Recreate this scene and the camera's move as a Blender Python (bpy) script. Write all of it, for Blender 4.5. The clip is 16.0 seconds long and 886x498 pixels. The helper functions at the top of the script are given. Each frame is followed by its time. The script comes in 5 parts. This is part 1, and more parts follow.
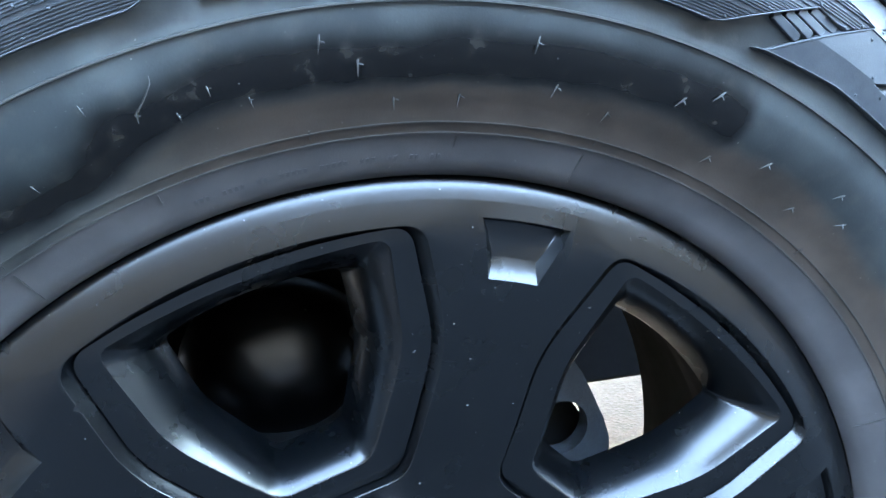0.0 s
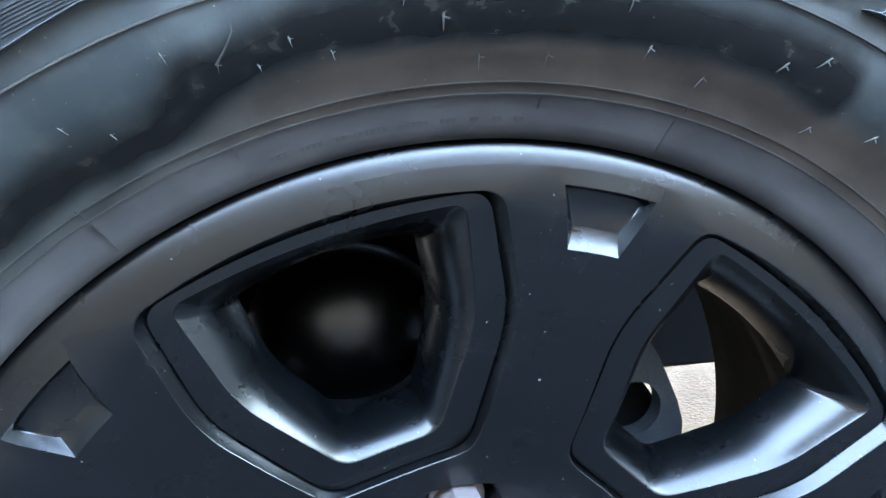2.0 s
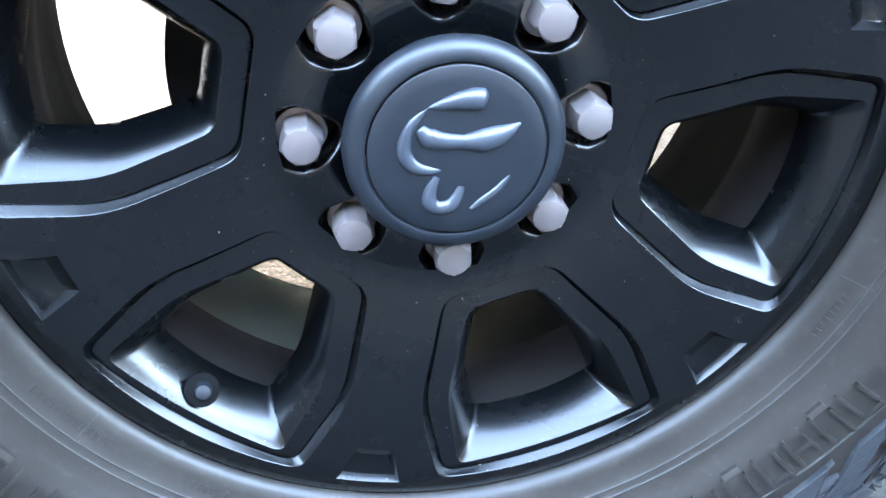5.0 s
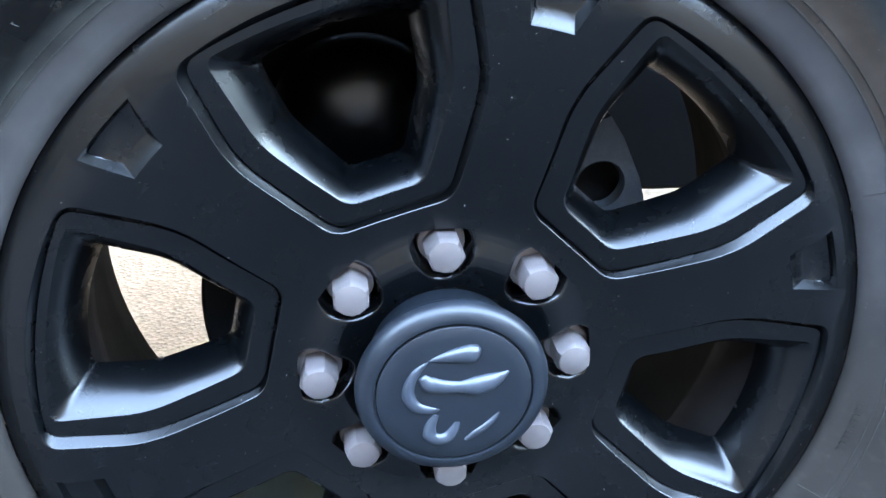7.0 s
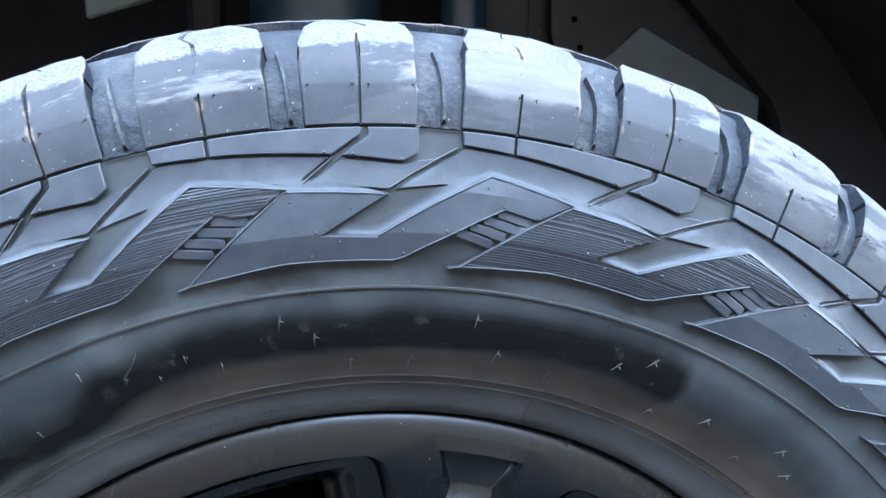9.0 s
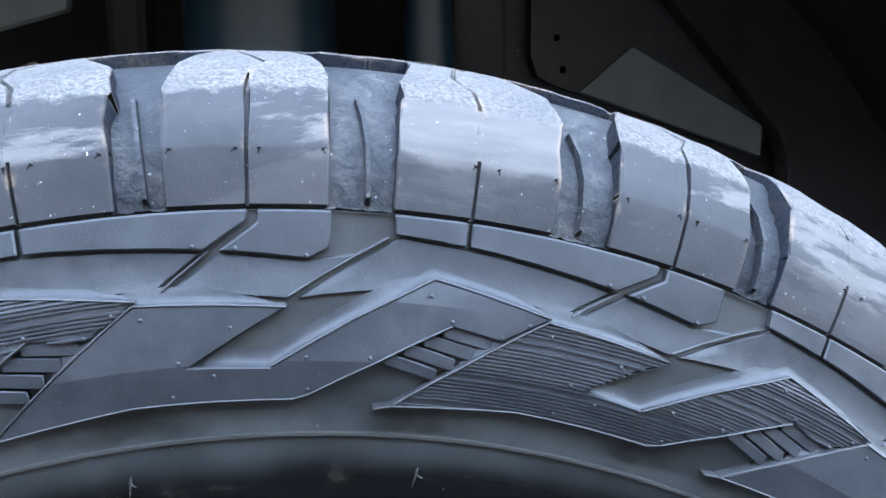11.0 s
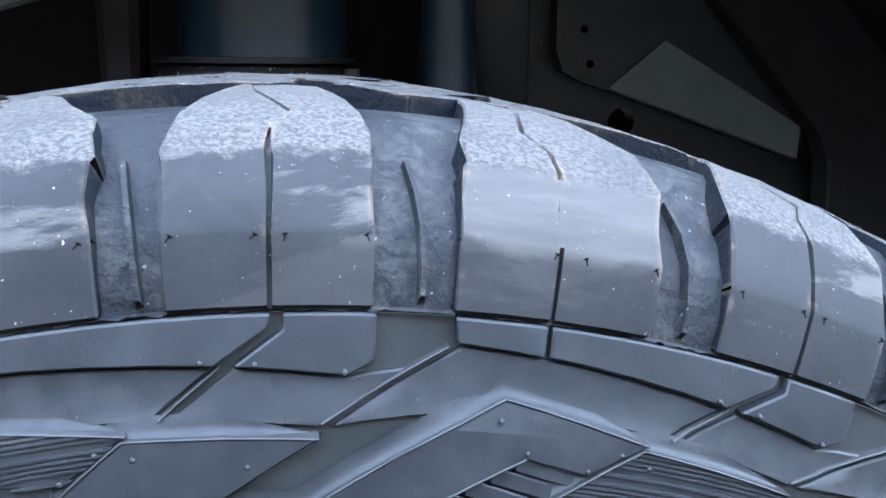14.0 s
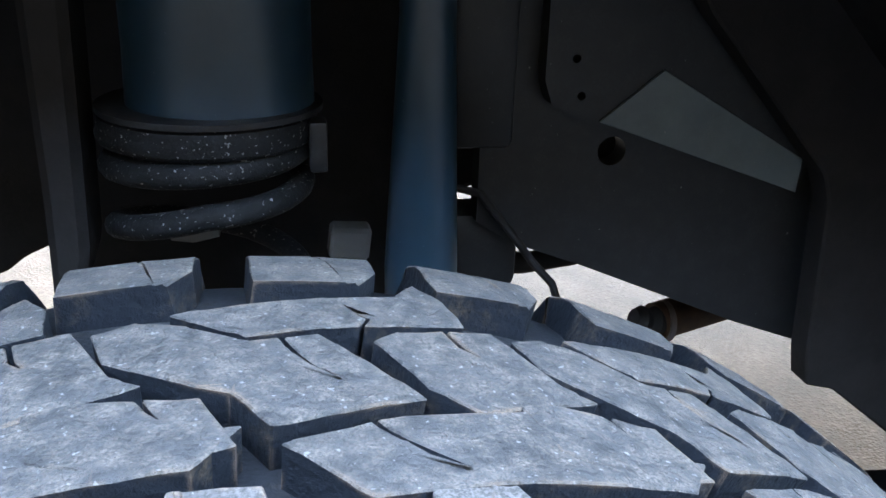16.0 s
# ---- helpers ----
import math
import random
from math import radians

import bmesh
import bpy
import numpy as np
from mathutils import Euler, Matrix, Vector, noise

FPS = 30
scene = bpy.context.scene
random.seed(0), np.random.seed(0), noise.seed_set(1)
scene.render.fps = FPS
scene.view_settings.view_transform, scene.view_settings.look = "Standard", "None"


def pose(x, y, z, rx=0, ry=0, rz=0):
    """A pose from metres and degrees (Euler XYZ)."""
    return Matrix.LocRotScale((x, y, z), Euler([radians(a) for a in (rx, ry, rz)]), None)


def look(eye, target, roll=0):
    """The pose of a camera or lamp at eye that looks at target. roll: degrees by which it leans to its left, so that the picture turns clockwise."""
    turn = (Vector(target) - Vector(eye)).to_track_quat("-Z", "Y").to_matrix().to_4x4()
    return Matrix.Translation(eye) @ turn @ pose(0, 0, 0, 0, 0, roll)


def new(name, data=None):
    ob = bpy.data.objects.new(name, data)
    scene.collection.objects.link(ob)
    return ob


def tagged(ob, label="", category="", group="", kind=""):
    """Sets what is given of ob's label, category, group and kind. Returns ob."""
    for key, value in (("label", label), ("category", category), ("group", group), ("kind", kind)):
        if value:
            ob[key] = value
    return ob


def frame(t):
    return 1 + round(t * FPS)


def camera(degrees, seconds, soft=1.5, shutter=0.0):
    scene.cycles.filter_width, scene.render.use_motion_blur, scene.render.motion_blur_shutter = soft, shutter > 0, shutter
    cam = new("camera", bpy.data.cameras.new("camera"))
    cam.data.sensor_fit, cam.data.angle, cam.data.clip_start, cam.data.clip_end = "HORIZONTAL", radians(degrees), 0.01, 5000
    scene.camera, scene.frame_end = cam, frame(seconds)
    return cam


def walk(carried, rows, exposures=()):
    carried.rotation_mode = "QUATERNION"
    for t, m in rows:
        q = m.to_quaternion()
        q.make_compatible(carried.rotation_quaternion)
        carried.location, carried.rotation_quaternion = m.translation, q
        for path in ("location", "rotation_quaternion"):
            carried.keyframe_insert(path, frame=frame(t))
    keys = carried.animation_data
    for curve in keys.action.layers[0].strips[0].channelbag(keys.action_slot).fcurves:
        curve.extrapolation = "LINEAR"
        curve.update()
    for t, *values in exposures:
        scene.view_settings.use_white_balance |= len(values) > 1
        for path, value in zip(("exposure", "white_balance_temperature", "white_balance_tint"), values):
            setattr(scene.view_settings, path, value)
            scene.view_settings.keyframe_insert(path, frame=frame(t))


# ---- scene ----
# the camera, hand-held close to the wheel; hub centre at (0, 0, HUB)
HUB = 0.45
cam = camera(54.78, 16.0)
ROWS = [
    (0.0, -0.0759, -0.3505, 0.3353, 74.83, 2.06, -16.18),
    (0.5, -0.0692, -0.3513, 0.3343, 75.04, 2.05, -12.18),
    (1.0, -0.0706, -0.3338, 0.3635, 74.93, 2.05, -10.82),
    (1.5, -0.0705, -0.3158, 0.3555, 73.91, 1.47, -11.16),
    (2.0, -0.0802, -0.3394, 0.3261, 73.69, 1.17, -11.63),
    (2.5, -0.0857, -0.3650, 0.2885, 73.56, 1.19, -12.01),
    (3.0, -0.0734, -0.3759, 0.2718, 67.86, 1.44, -11.41),
    (3.5, -0.0704, -0.3919, 0.2091, 66.02, 1.49, -10.70),
    (4.0, -0.0703, -0.3994, 0.1815, 61.33, 0.81, -9.74),
    (4.2, -0.0677, -0.4045, 0.1682, 60.68, 0.96, -9.38),
    (6.3, -0.0645, -0.4447, 0.2700, 57.10, 0.48, -7.48),
    (6.5, -0.0647, -0.4470, 0.2809, 58.24, 0.65, -7.66),
    (7.0, -0.0624, -0.4424, 0.3095, 64.22, 0.53, -7.70),
    (7.5, -0.0587, -0.4255, 0.3476, 69.20, 0.34, -8.35),
    (8.0, -0.0367, -0.4159, 0.3906, 73.41, 0.54, -7.57),
    (8.5, -0.0200, -0.4080, 0.4177, 77.06, 0.64, -6.92),
    (9.0, -0.0120, -0.3890, 0.4272, 78.81, 0.82, -8.36),
    (11.5, 0.0275, -0.2620, 0.4471, 79.55, 0.13, -9.61),
    (12.0, 0.0291, -0.2441, 0.4517, 80.32, -0.64, -9.47),
    (12.5, 0.0234, -0.2199, 0.4555, 79.46, -0.90, -9.38),
    (13.0, 0.0326, -0.2180, 0.4572, 78.76, -0.54, -9.57),
    (13.5, 0.0294, -0.2238, 0.4630, 77.91, -0.46, -9.43),
    (14.0, 0.0130, -0.2188, 0.4665, 77.06, -0.52, -9.70),
    (14.5, 0.0028, -0.2109, 0.4761, 76.18, -0.97, -10.36),
    (15.0, 0.0090, -0.1600, 0.4896, 75.25, -1.48, -11.25),
    (15.5, 0.0277, -0.1188, 0.5524, 73.27, -1.63, -11.21),
    (16.0, 0.0259, -0.1319, 0.5912, 68.22, -2.05, -10.99),
]
EXPOSURES = [(0.0, 7.35, 6950, 9), (1.5, 7.25, 7200, 10), (2.0, 7.35, 7450, 11), (2.5, 7.5, 7500, 12), (4.2, 7.5, 7500, 13), (6.3, 7.1, 7400, 13), (7.0, 7.1, 7350, 13), (8.0, 7.0, 7350, 12), (8.5, 6.9, 7600, 13), (9.0, 6.8, 7750, 15), (11.5, 6.22, 8050, 18), (14.0, 6.08, 8050, 18), (15.0, 5.88, 8200, 17), (16.0, 6.15, 7950, 15)]
walk(cam, [(t, pose(x, y, z + HUB, rx, ry, rz)) for t, x, y, z, rx, ry, rz in ROWS], EXPOSURES)

# ---- light: open sky, a weak low sun beyond the truck ----
SUN_ELEV, SUN_ROT = 17.5, -12.0
world = bpy.data.worlds.new("sky")
scene.world = world
world.use_nodes = True
wn = world.node_tree.nodes
sky = wn.new("ShaderNodeTexSky")
sky.sky_type, sky.sun_disc = "NISHITA", False
sky.dust_density = 0.4
sky.sun_elevation, sky.sun_rotation = radians(SUN_ELEV), radians(SUN_ROT)
world.node_tree.links.new(sky.outputs[0], wn["Background"].inputs[0])
wn["Background"].inputs[1].default_value = 0.15
sun_dir = Vector((math.sin(radians(SUN_ROT)) * math.cos(radians(SUN_ELEV)), math.cos(radians(SUN_ROT)) * math.cos(radians(SUN_ELEV)), math.sin(radians(SUN_ELEV))))
sun_data = bpy.data.lights.new("sun", "SUN")
sun_data.energy, sun_data.angle, sun_data.color = 0.16, radians(4.0), (1.0, 0.87, 0.68)
sun = new("sun", sun_data)
sun.matrix_world = look(sun_dir * 20, (0, 0, 0))


# ---- materials ----
def material(name, base, rough, metal=0.0, coat=0.0, dust=None, dust_amount=0.0, dust_scale=40.0, grain=0.0, grain_scale=600.0, vary=0.15, vary_scale=25.0, up_dust=0.0, spec=0.5, rough_vary=0.1, lo=0.45, hi=0.7, stretch=(1, 1, 1), speck=0.0, speck_scale=900.0, speck_at=0.68, relief=0.001, edge=None):
    """A painted, rubber or metal surface: base colour with blotches, dust in patches, fine grain relief."""
    m = bpy.data.materials.new(name)
    m.use_nodes = True
    n, l = m.node_tree.nodes, m.node_tree.links
    b = n["Principled BSDF"]
    co = n.new("ShaderNodeTexCoord").outputs["Object"]
    info = n.new("ShaderNodeObjectInfo")
    shift = n.new("ShaderNodeVectorMath")
    shift.operation = "MULTIPLY_ADD"
    l.new(info.outputs["Random"], shift.inputs[0])
    shift.inputs[1].default_value = (7.3, 5.1, 9.7)
    l.new(co, shift.inputs[2])
    co = shift.outputs["Vector"]
    if stretch != (1, 1, 1):
        mapping = n.new("ShaderNodeMapping")
        mapping.inputs["Scale"].default_value = stretch
        l.new(co, mapping.inputs["Vector"])
        co = mapping.outputs["Vector"]

    def noise_tex(scale, detail=4.0, rough_=0.6):
        t = n.new("ShaderNodeTexNoise")
        t.inputs["Scale"].default_value, t.inputs["Detail"].default_value, t.inputs["Roughness"].default_value = scale, detail, rough_
        l.new(co, t.inputs["Vector"])
        return t.outputs["Fac"]

    def ramp(fac, a, c):
        r = n.new("ShaderNodeMapRange")
        r.inputs["From Min"].default_value, r.inputs["From Max"].default_value = a, c
        l.new(fac, r.inputs["Value"])
        return r.outputs["Result"]

    def mix(fac, c1, c2):
        x = n.new("ShaderNodeMix")
        x.data_type = "RGBA"
        if isinstance(fac, float):
            x.inputs[0].default_value = fac
        else:
            l.new(fac, x.inputs[0])
        for i, c in ((6, c1), (7, c2)):
            if isinstance(c, tuple):
                x.inputs[i].default_value = (*c, 1)
            else:
                l.new(c, x.inputs[i])
        return x.outputs[2]

    big = noise_tex(vary_scale)
    dark = tuple(c * (1 - vary) for c in base)
    light = tuple(min(1, c * (1 + vary)) for c in base)
    colour = mix(ramp(big, 0.3, 0.7), dark, light)
    rough_out = n.new("ShaderNodeMapRange")
    rough_out.inputs["To Min"].default_value, rough_out.inputs["To Max"].default_value = max(0.03, rough - rough_vary), min(1, rough + rough_vary)
    l.new(noise_tex(vary_scale * 3.1), rough_out.inputs["Value"])
    rough_link = rough_out.outputs["Result"]
    if dust:
        d = ramp(noise_tex(dust_scale, 8.0, 0.7), lo, hi)
        fine = ramp(noise_tex(dust_scale * 9, 3.0), 0.35, 0.6)
        mul = n.new("ShaderNodeMath")
        mul.operation = "MULTIPLY_ADD"
        l.new(d, mul.inputs[0])
        l.new(fine, mul.inputs[1])
        mul.inputs[2].default_value = 0.0
        sc = n.new("ShaderNodeMath")
        sc.operation, sc.use_clamp = "MULTIPLY", True
        l.new(mul.outputs[0], sc.inputs[0])
        sc.inputs[1].default_value = dust_amount
        colour = mix(sc.outputs[0], colour, dust)
        ra = n.new("ShaderNodeMath")
        ra.operation, ra.use_clamp = "MULTIPLY_ADD", True
        l.new(sc.outputs[0], ra.inputs[0])
        ra.inputs[1].default_value = 0.4
        l.new(rough_link, ra.inputs[2])
        rough_link = ra.outputs[0]
    if speck:
        sp = ramp(noise_tex(speck_scale, 2.0), speck_at, speck_at + 0.05)
        sm = n.new("ShaderNodeMath")
        sm.operation = "MULTIPLY"
        l.new(sp, sm.inputs[0])
        sm.inputs[1].default_value = speck
        colour = mix(sm.outputs[0], colour, (0.55, 0.54, 0.52))
    if edge:
        soft, geo, dot = n.new("ShaderNodeBevel"), n.new("ShaderNodeNewGeometry"), n.new("ShaderNodeVectorMath")
        soft.samples, soft.inputs["Radius"].default_value = 4, 0.0026
        dot.operation = "DOT_PRODUCT"
        l.new(soft.outputs[0], dot.inputs[0])
        l.new(geo.outputs["True Normal"], dot.inputs[1])
        worn = n.new("ShaderNodeMath")
        worn.operation, worn.use_clamp = "MULTIPLY", True
        l.new(ramp(dot.outputs["Value"], 0.985, 0.90), worn.inputs[0])
        l.new(ramp(noise_tex(35, 5.0), 0.50, 0.66), worn.inputs[1])
        colour = mix(worn.outputs[0], colour, edge)
    l.new(colour, b.inputs["Base Color"])
    l.new(rough_link, b.inputs["Roughness"])
    b.inputs["Metallic"].default_value = metal
    b.inputs["Specular IOR Level"].default_value = spec
    b.inputs["Coat Weight"].default_value = coat
    b.inputs["Coat Roughness"].default_value = 0.08
    if grain:
        bump = n.new("ShaderNodeBump")
        bump.inputs["Strength"].default_value, bump.inputs["Distance"].default_value = grain, relief
        l.new(noise_tex(grain_scale, 5.0), bump.inputs["Height"])
        l.new(bump.outputs[0], b.inputs["Normal"])
    return m


def sidewall_material():
    """Glossy rubber: a dark wet-looking stain runs round the bulge, brown road dust below it, grey film above."""
    m = bpy.data.materials.new("sidewall_rubber")
    m.use_nodes = True
    n, l = m.node_tree.nodes, m.node_tree.links
    b = n["Principled BSDF"]
    co = n.new("ShaderNodeTexCoord").outputs["Object"]

    def op(kind, a, c, clamp=False):
        x = n.new("ShaderNodeMath")
        x.operation, x.use_clamp = kind, clamp
        for k, v in enumerate((a, c)):
            if isinstance(v, (int, float)):
                x.inputs[k].default_value = v
            else:
                l.new(v, x.inputs[k])
        return x.outputs[0]

    def noise_tex(scale, detail):
        t = n.new("ShaderNodeTexNoise")
        t.inputs["Scale"].default_value, t.inputs["Detail"].default_value = scale, detail
        l.new(co, t.inputs["Vector"])
        return t.outputs["Fac"]

    def step(v, a, c):
        r = n.new("ShaderNodeMapRange")
        r.interpolation_type = "SMOOTHSTEP"
        r.inputs["From Min"].default_value, r.inputs["From Max"].default_value = a, c
        l.new(v, r.inputs["Value"])
        return r.outputs["Result"]

    def mix(fac, c1, c2):
        x = n.new("ShaderNodeMix")
        x.data_type = "RGBA"
        l.new(fac, x.inputs[0])
        for k, c in ((6, c1), (7, c2)):
            if isinstance(c, tuple):
                x.inputs[k].default_value = (*c, 1)
            else:
                l.new(c, x.inputs[k])
        return x.outputs[2]

    sep = n.new("ShaderNodeSeparateXYZ")
    l.new(co, sep.inputs[0])
    x2, z2 = op("MULTIPLY", sep.outputs[0], sep.outputs[0]), op("MULTIPLY", sep.outputs[2], sep.outputs[2])
    r = op("SQRT", op("ADD", x2, z2), 0.0)
    deg = op("MULTIPLY", op("ARCTAN2", sep.outputs[2], sep.outputs[0]), 57.296)
    wander = op("MULTIPLY", op("SUBTRACT", noise_tex(16, 8), 0.5), 0.022)
    rw = op("ADD", r, wander)
    left = step(deg, 97, 118)
    low = op("SUBTRACT", rw, op("MULTIPLY", left, -0.015))
    high = op("ADD", rw, op("MULTIPLY", left, op("ADD", op("MULTIPLY", noise_tex(24, 5), 0.030), 0.002)))
    below, above = step(low, 0.3170, 0.3085), step(high, 0.327, 0.342)
    ends = op("ADD", step(op("ADD", deg, op("MULTIPLY", noise_tex(40, 3), 2.0)), 64.0, 62.6), step(deg, 128, 160), True)
    cloud = step(noise_tex(38, 9), 0.34, 0.70)
    film = mix(cloud, (0.0235, 0.0262, 0.0262), (0.0400, 0.0435, 0.0420))
    film = mix(below, film, mix(cloud, (0.0430, 0.0320, 0.0245), (0.0660, 0.0490, 0.0380)))
    film = mix(op("MULTIPLY", left, 0.75), film, mix(cloud, (0.0150, 0.0180, 0.0180), (0.0430, 0.0480, 0.0450)))
    # paler bead ring: light from below on the bead is painted into the film
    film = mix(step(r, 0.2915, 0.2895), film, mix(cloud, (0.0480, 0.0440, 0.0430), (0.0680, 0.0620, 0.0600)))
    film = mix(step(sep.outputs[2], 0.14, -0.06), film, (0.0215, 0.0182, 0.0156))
    cover = op("MULTIPLY", op("ADD", op("ADD", above, below, True), op("MULTIPLY", ends, 0.8), True), op("ADD", op("MULTIPLY", noise_tex(17, 6), 0.9), 0.38), True)
    wet = op("MULTIPLY", op("MULTIPLY", step(deg, 60, 70), step(deg, 118, 96)), op("MULTIPLY", step(rw, 0.3440, 0.3470), step(rw, 0.3640, 0.3520)))
    wet = op("MULTIPLY", wet, step(noise_tex(22, 6), 0.40, 0.56))
    cover = op("MULTIPLY", cover, op("SUBTRACT", 1.0, op("MULTIPLY", wet, 0.8)))
    colour = mix(cover, (0.0034, 0.0029, 0.0026), film)
    dirt = op("MULTIPLY", step(noise_tex(130, 6), 0.52, 0.75), 0.3)
    colour = mix(dirt, colour, (0.0460, 0.0400, 0.0330))
    specks = op("MULTIPLY", step(noise_tex(520, 2), 0.755, 0.79), 0.3)
    colour = mix(specks, colour, (0.3, 0.29, 0.27))
    l.new(colour, b.inputs["Base Color"])
    l.new(op("ADD", op("MULTIPLY", cover, 0.16), 0.27), b.inputs["Roughness"])
    b.inputs["Specular IOR Level"].default_value = 0.32
    bump = n.new("ShaderNodeBump")
    bump.inputs["Strength"].default_value, bump.inputs["Distance"].default_value = 0.06, 0.001
    l.new(noise_tex(1200, 4), bump.inputs["Height"])
    l.new(bump.outputs[0], b.inputs["Normal"])
    return m


def lug_material():
    """Slate rubber with pale rubbed streaks on the bevel and a scuffed, flecked running face with a ragged edge."""
    m = bpy.data.materials.new("lug_rubber")
    m.use_nodes = True
    n, l = m.node_tree.nodes, m.node_tree.links
    b = n["Principled BSDF"]
    co = n.new("ShaderNodeTexCoord").outputs["Object"]
    info = n.new("ShaderNodeObjectInfo")
    shift = n.new("ShaderNodeVectorMath")
    shift.operation = "MULTIPLY_ADD"
    l.new(info.outputs["Random"], shift.inputs[0])
    shift.inputs[1].default_value = (3.7, 6.1, 8.3)
    l.new(co, shift.inputs[2])
    streak = n.new("ShaderNodeMapping")
    streak.inputs["Scale"].default_value = (1, 1, 0.22)
    l.new(shift.outputs["Vector"], streak.inputs["Vector"])

    def op(kind, a, c, clamp=False):
        x = n.new("ShaderNodeMath")
        x.operation, x.use_clamp = kind, clamp
        for k, v in enumerate((a, c)):
            if isinstance(v, (int, float)):
                x.inputs[k].default_value = v
            else:
                l.new(v, x.inputs[k])
        return x.outputs[0]

    def noise_tex(scale, detail, along=False, rough=0.6):
        t = n.new("ShaderNodeTexNoise")
        t.inputs["Scale"].default_value, t.inputs["Detail"].default_value, t.inputs["Roughness"].default_value = scale, detail, rough
        l.new(streak.outputs["Vector"] if along else shift.outputs["Vector"], t.inputs["Vector"])
        return t.outputs["Fac"]

    def step(v, a, c):
        r = n.new("ShaderNodeMapRange")
        r.interpolation_type = "SMOOTHSTEP"
        r.inputs["From Min"].default_value, r.inputs["From Max"].default_value = a, c
        l.new(v, r.inputs["Value"])
        return r.outputs["Result"]

    def mix(fac, c1, c2):
        x = n.new("ShaderNodeMix")
        x.data_type = "RGBA"
        l.new(fac, x.inputs[0])
        for k, c in ((6, c1), (7, c2)):
            if isinstance(c, tuple):
                x.inputs[k].default_value = (*c, 1)
            else:
                l.new(c, x.inputs[k])
        return x.outputs[2]

    sep = n.new("ShaderNodeSeparateXYZ")
    l.new(co, sep.inputs[0])
    r = op("SQRT", op("ADD", op("MULTIPLY", sep.outputs[0], sep.outputs[0]), op("MULTIPLY", sep.outputs[2], sep.outputs[2])), 0.0)
    ragged = op("MULTIPLY", op("SUBTRACT", noise_tex(140, 6), 0.5), 0.010)
    face = step(op("ADD", r, ragged), 0.4418, 0.4446)
    bevel = step(op("ADD", r, op("MULTIPLY", op("SUBTRACT", noise_tex(40, 3), 0.5), 0.012)), 0.4235, 0.4275)
    rubbed = op("MULTIPLY", step(noise_tex(34, 9, True, 0.68), 0.48, 0.54), op("ADD", op("MULTIPLY", bevel, 0.75), 0.25))
    rubbed = op("MULTIPLY", rubbed, op("ADD", op("MULTIPLY", noise_tex(230, 3, True), 0.9), 0.35), True)
    colour = mix(step(noise_tex(50, 5), 0.3, 0.7), (0.0165, 0.0165, 0.0175), (0.0260, 0.0252, 0.0260))
    colour = mix(rubbed, colour, (0.090, 0.081, 0.074))
    flecks = step(noise_tex(700, 6, False, 0.75), 0.40, 0.62)
    scuffed = mix(flecks, (0.048, 0.044, 0.041), (0.124, 0.112, 0.103))
    scuffed = mix(op("MULTIPLY", step(noise_tex(28, 4), 0.5, 0.7), 0.5), scuffed, (0.050, 0.047, 0.046))
    colour = mix(face, colour, scuffed)
    colour = mix(op("MULTIPLY", step(noise_tex(620, 2), 0.72, 0.76), 0.5), colour, (0.42, 0.40, 0.38))
    soft, geo, dot = n.new("ShaderNodeBevel"), n.new("ShaderNodeNewGeometry"), n.new("ShaderNodeVectorMath")
    soft.samples, soft.inputs["Radius"].default_value = 4, 0.0026
    dot.operation = "DOT_PRODUCT"
    l.new(soft.outputs[0], dot.inputs[0])
    l.new(geo.outputs["True Normal"], dot.inputs[1])
    corner = op("MULTIPLY", step(dot.outputs["Value"], 0.985, 0.90), op("MULTIPLY", step(noise_tex(55, 6), 0.52, 0.62), step(r, 0.412, 0.422)))
    colour = mix(op("MULTIPLY", corner, 0.85), colour, (0.190, 0.130, 0.090))
    l.new(colour, b.inputs["Base Color"])
    b.inputs["Roughness"].default_value = 0.74
    b.inputs["Specular IOR Level"].default_value = 0.3
    bump = n.new("ShaderNodeBump")
    bump.inputs["Strength"].default_value, bump.inputs["Distance"].default_value = 0.5, 0.0013
    l.new(op("MULTIPLY", noise_tex(700, 6), op("ADD", op("MULTIPLY", face, 1.2), 0.12)), bump.inputs["Height"])
    l.new(bump.outputs[0], b.inputs["Normal"])
    return m


RIM = material("satin_black_paint", (0.0004, 0.0006, 0.0008), 0.26, spec=0.46, dust=(0.013, 0.019, 0.024), dust_amount=0.05, dust_scale=10, grain=0.03, grain_scale=500, speck=0.45, speck_scale=420, speck_at=0.742, rough_vary=0.07, vary_scale=7)
CAP = material("cap_plastic", (0.0052, 0.0076, 0.0110), 0.40, spec=0.5, grain=0.05, dust=(0.04, 0.045, 0.05), dust_amount=0.15)
EMBLEM = material("emblem_grey", (0.034, 0.041, 0.052), 0.36, metal=0.3, spec=0.8, vary=0.1)
NUT = material("zinc_steel", (0.175, 0.146, 0.139), 0.36, metal=0.5, grain=0.15, grain_scale=900, dust=(0.15, 0.14, 0.132), dust_amount=0.5)
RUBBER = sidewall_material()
RUBBER_TOP = material("moulded_rubber", (0.0178, 0.0200, 0.0226), 0.44, spec=0.32, dust=(0.060, 0.060, 0.060), dust_amount=0.5, dust_scale=14, grain=0.10, grain_scale=1200, lo=0.3, hi=0.8, speck=0.15, speck_scale=700, speck_at=0.74)
LUG = lug_material()
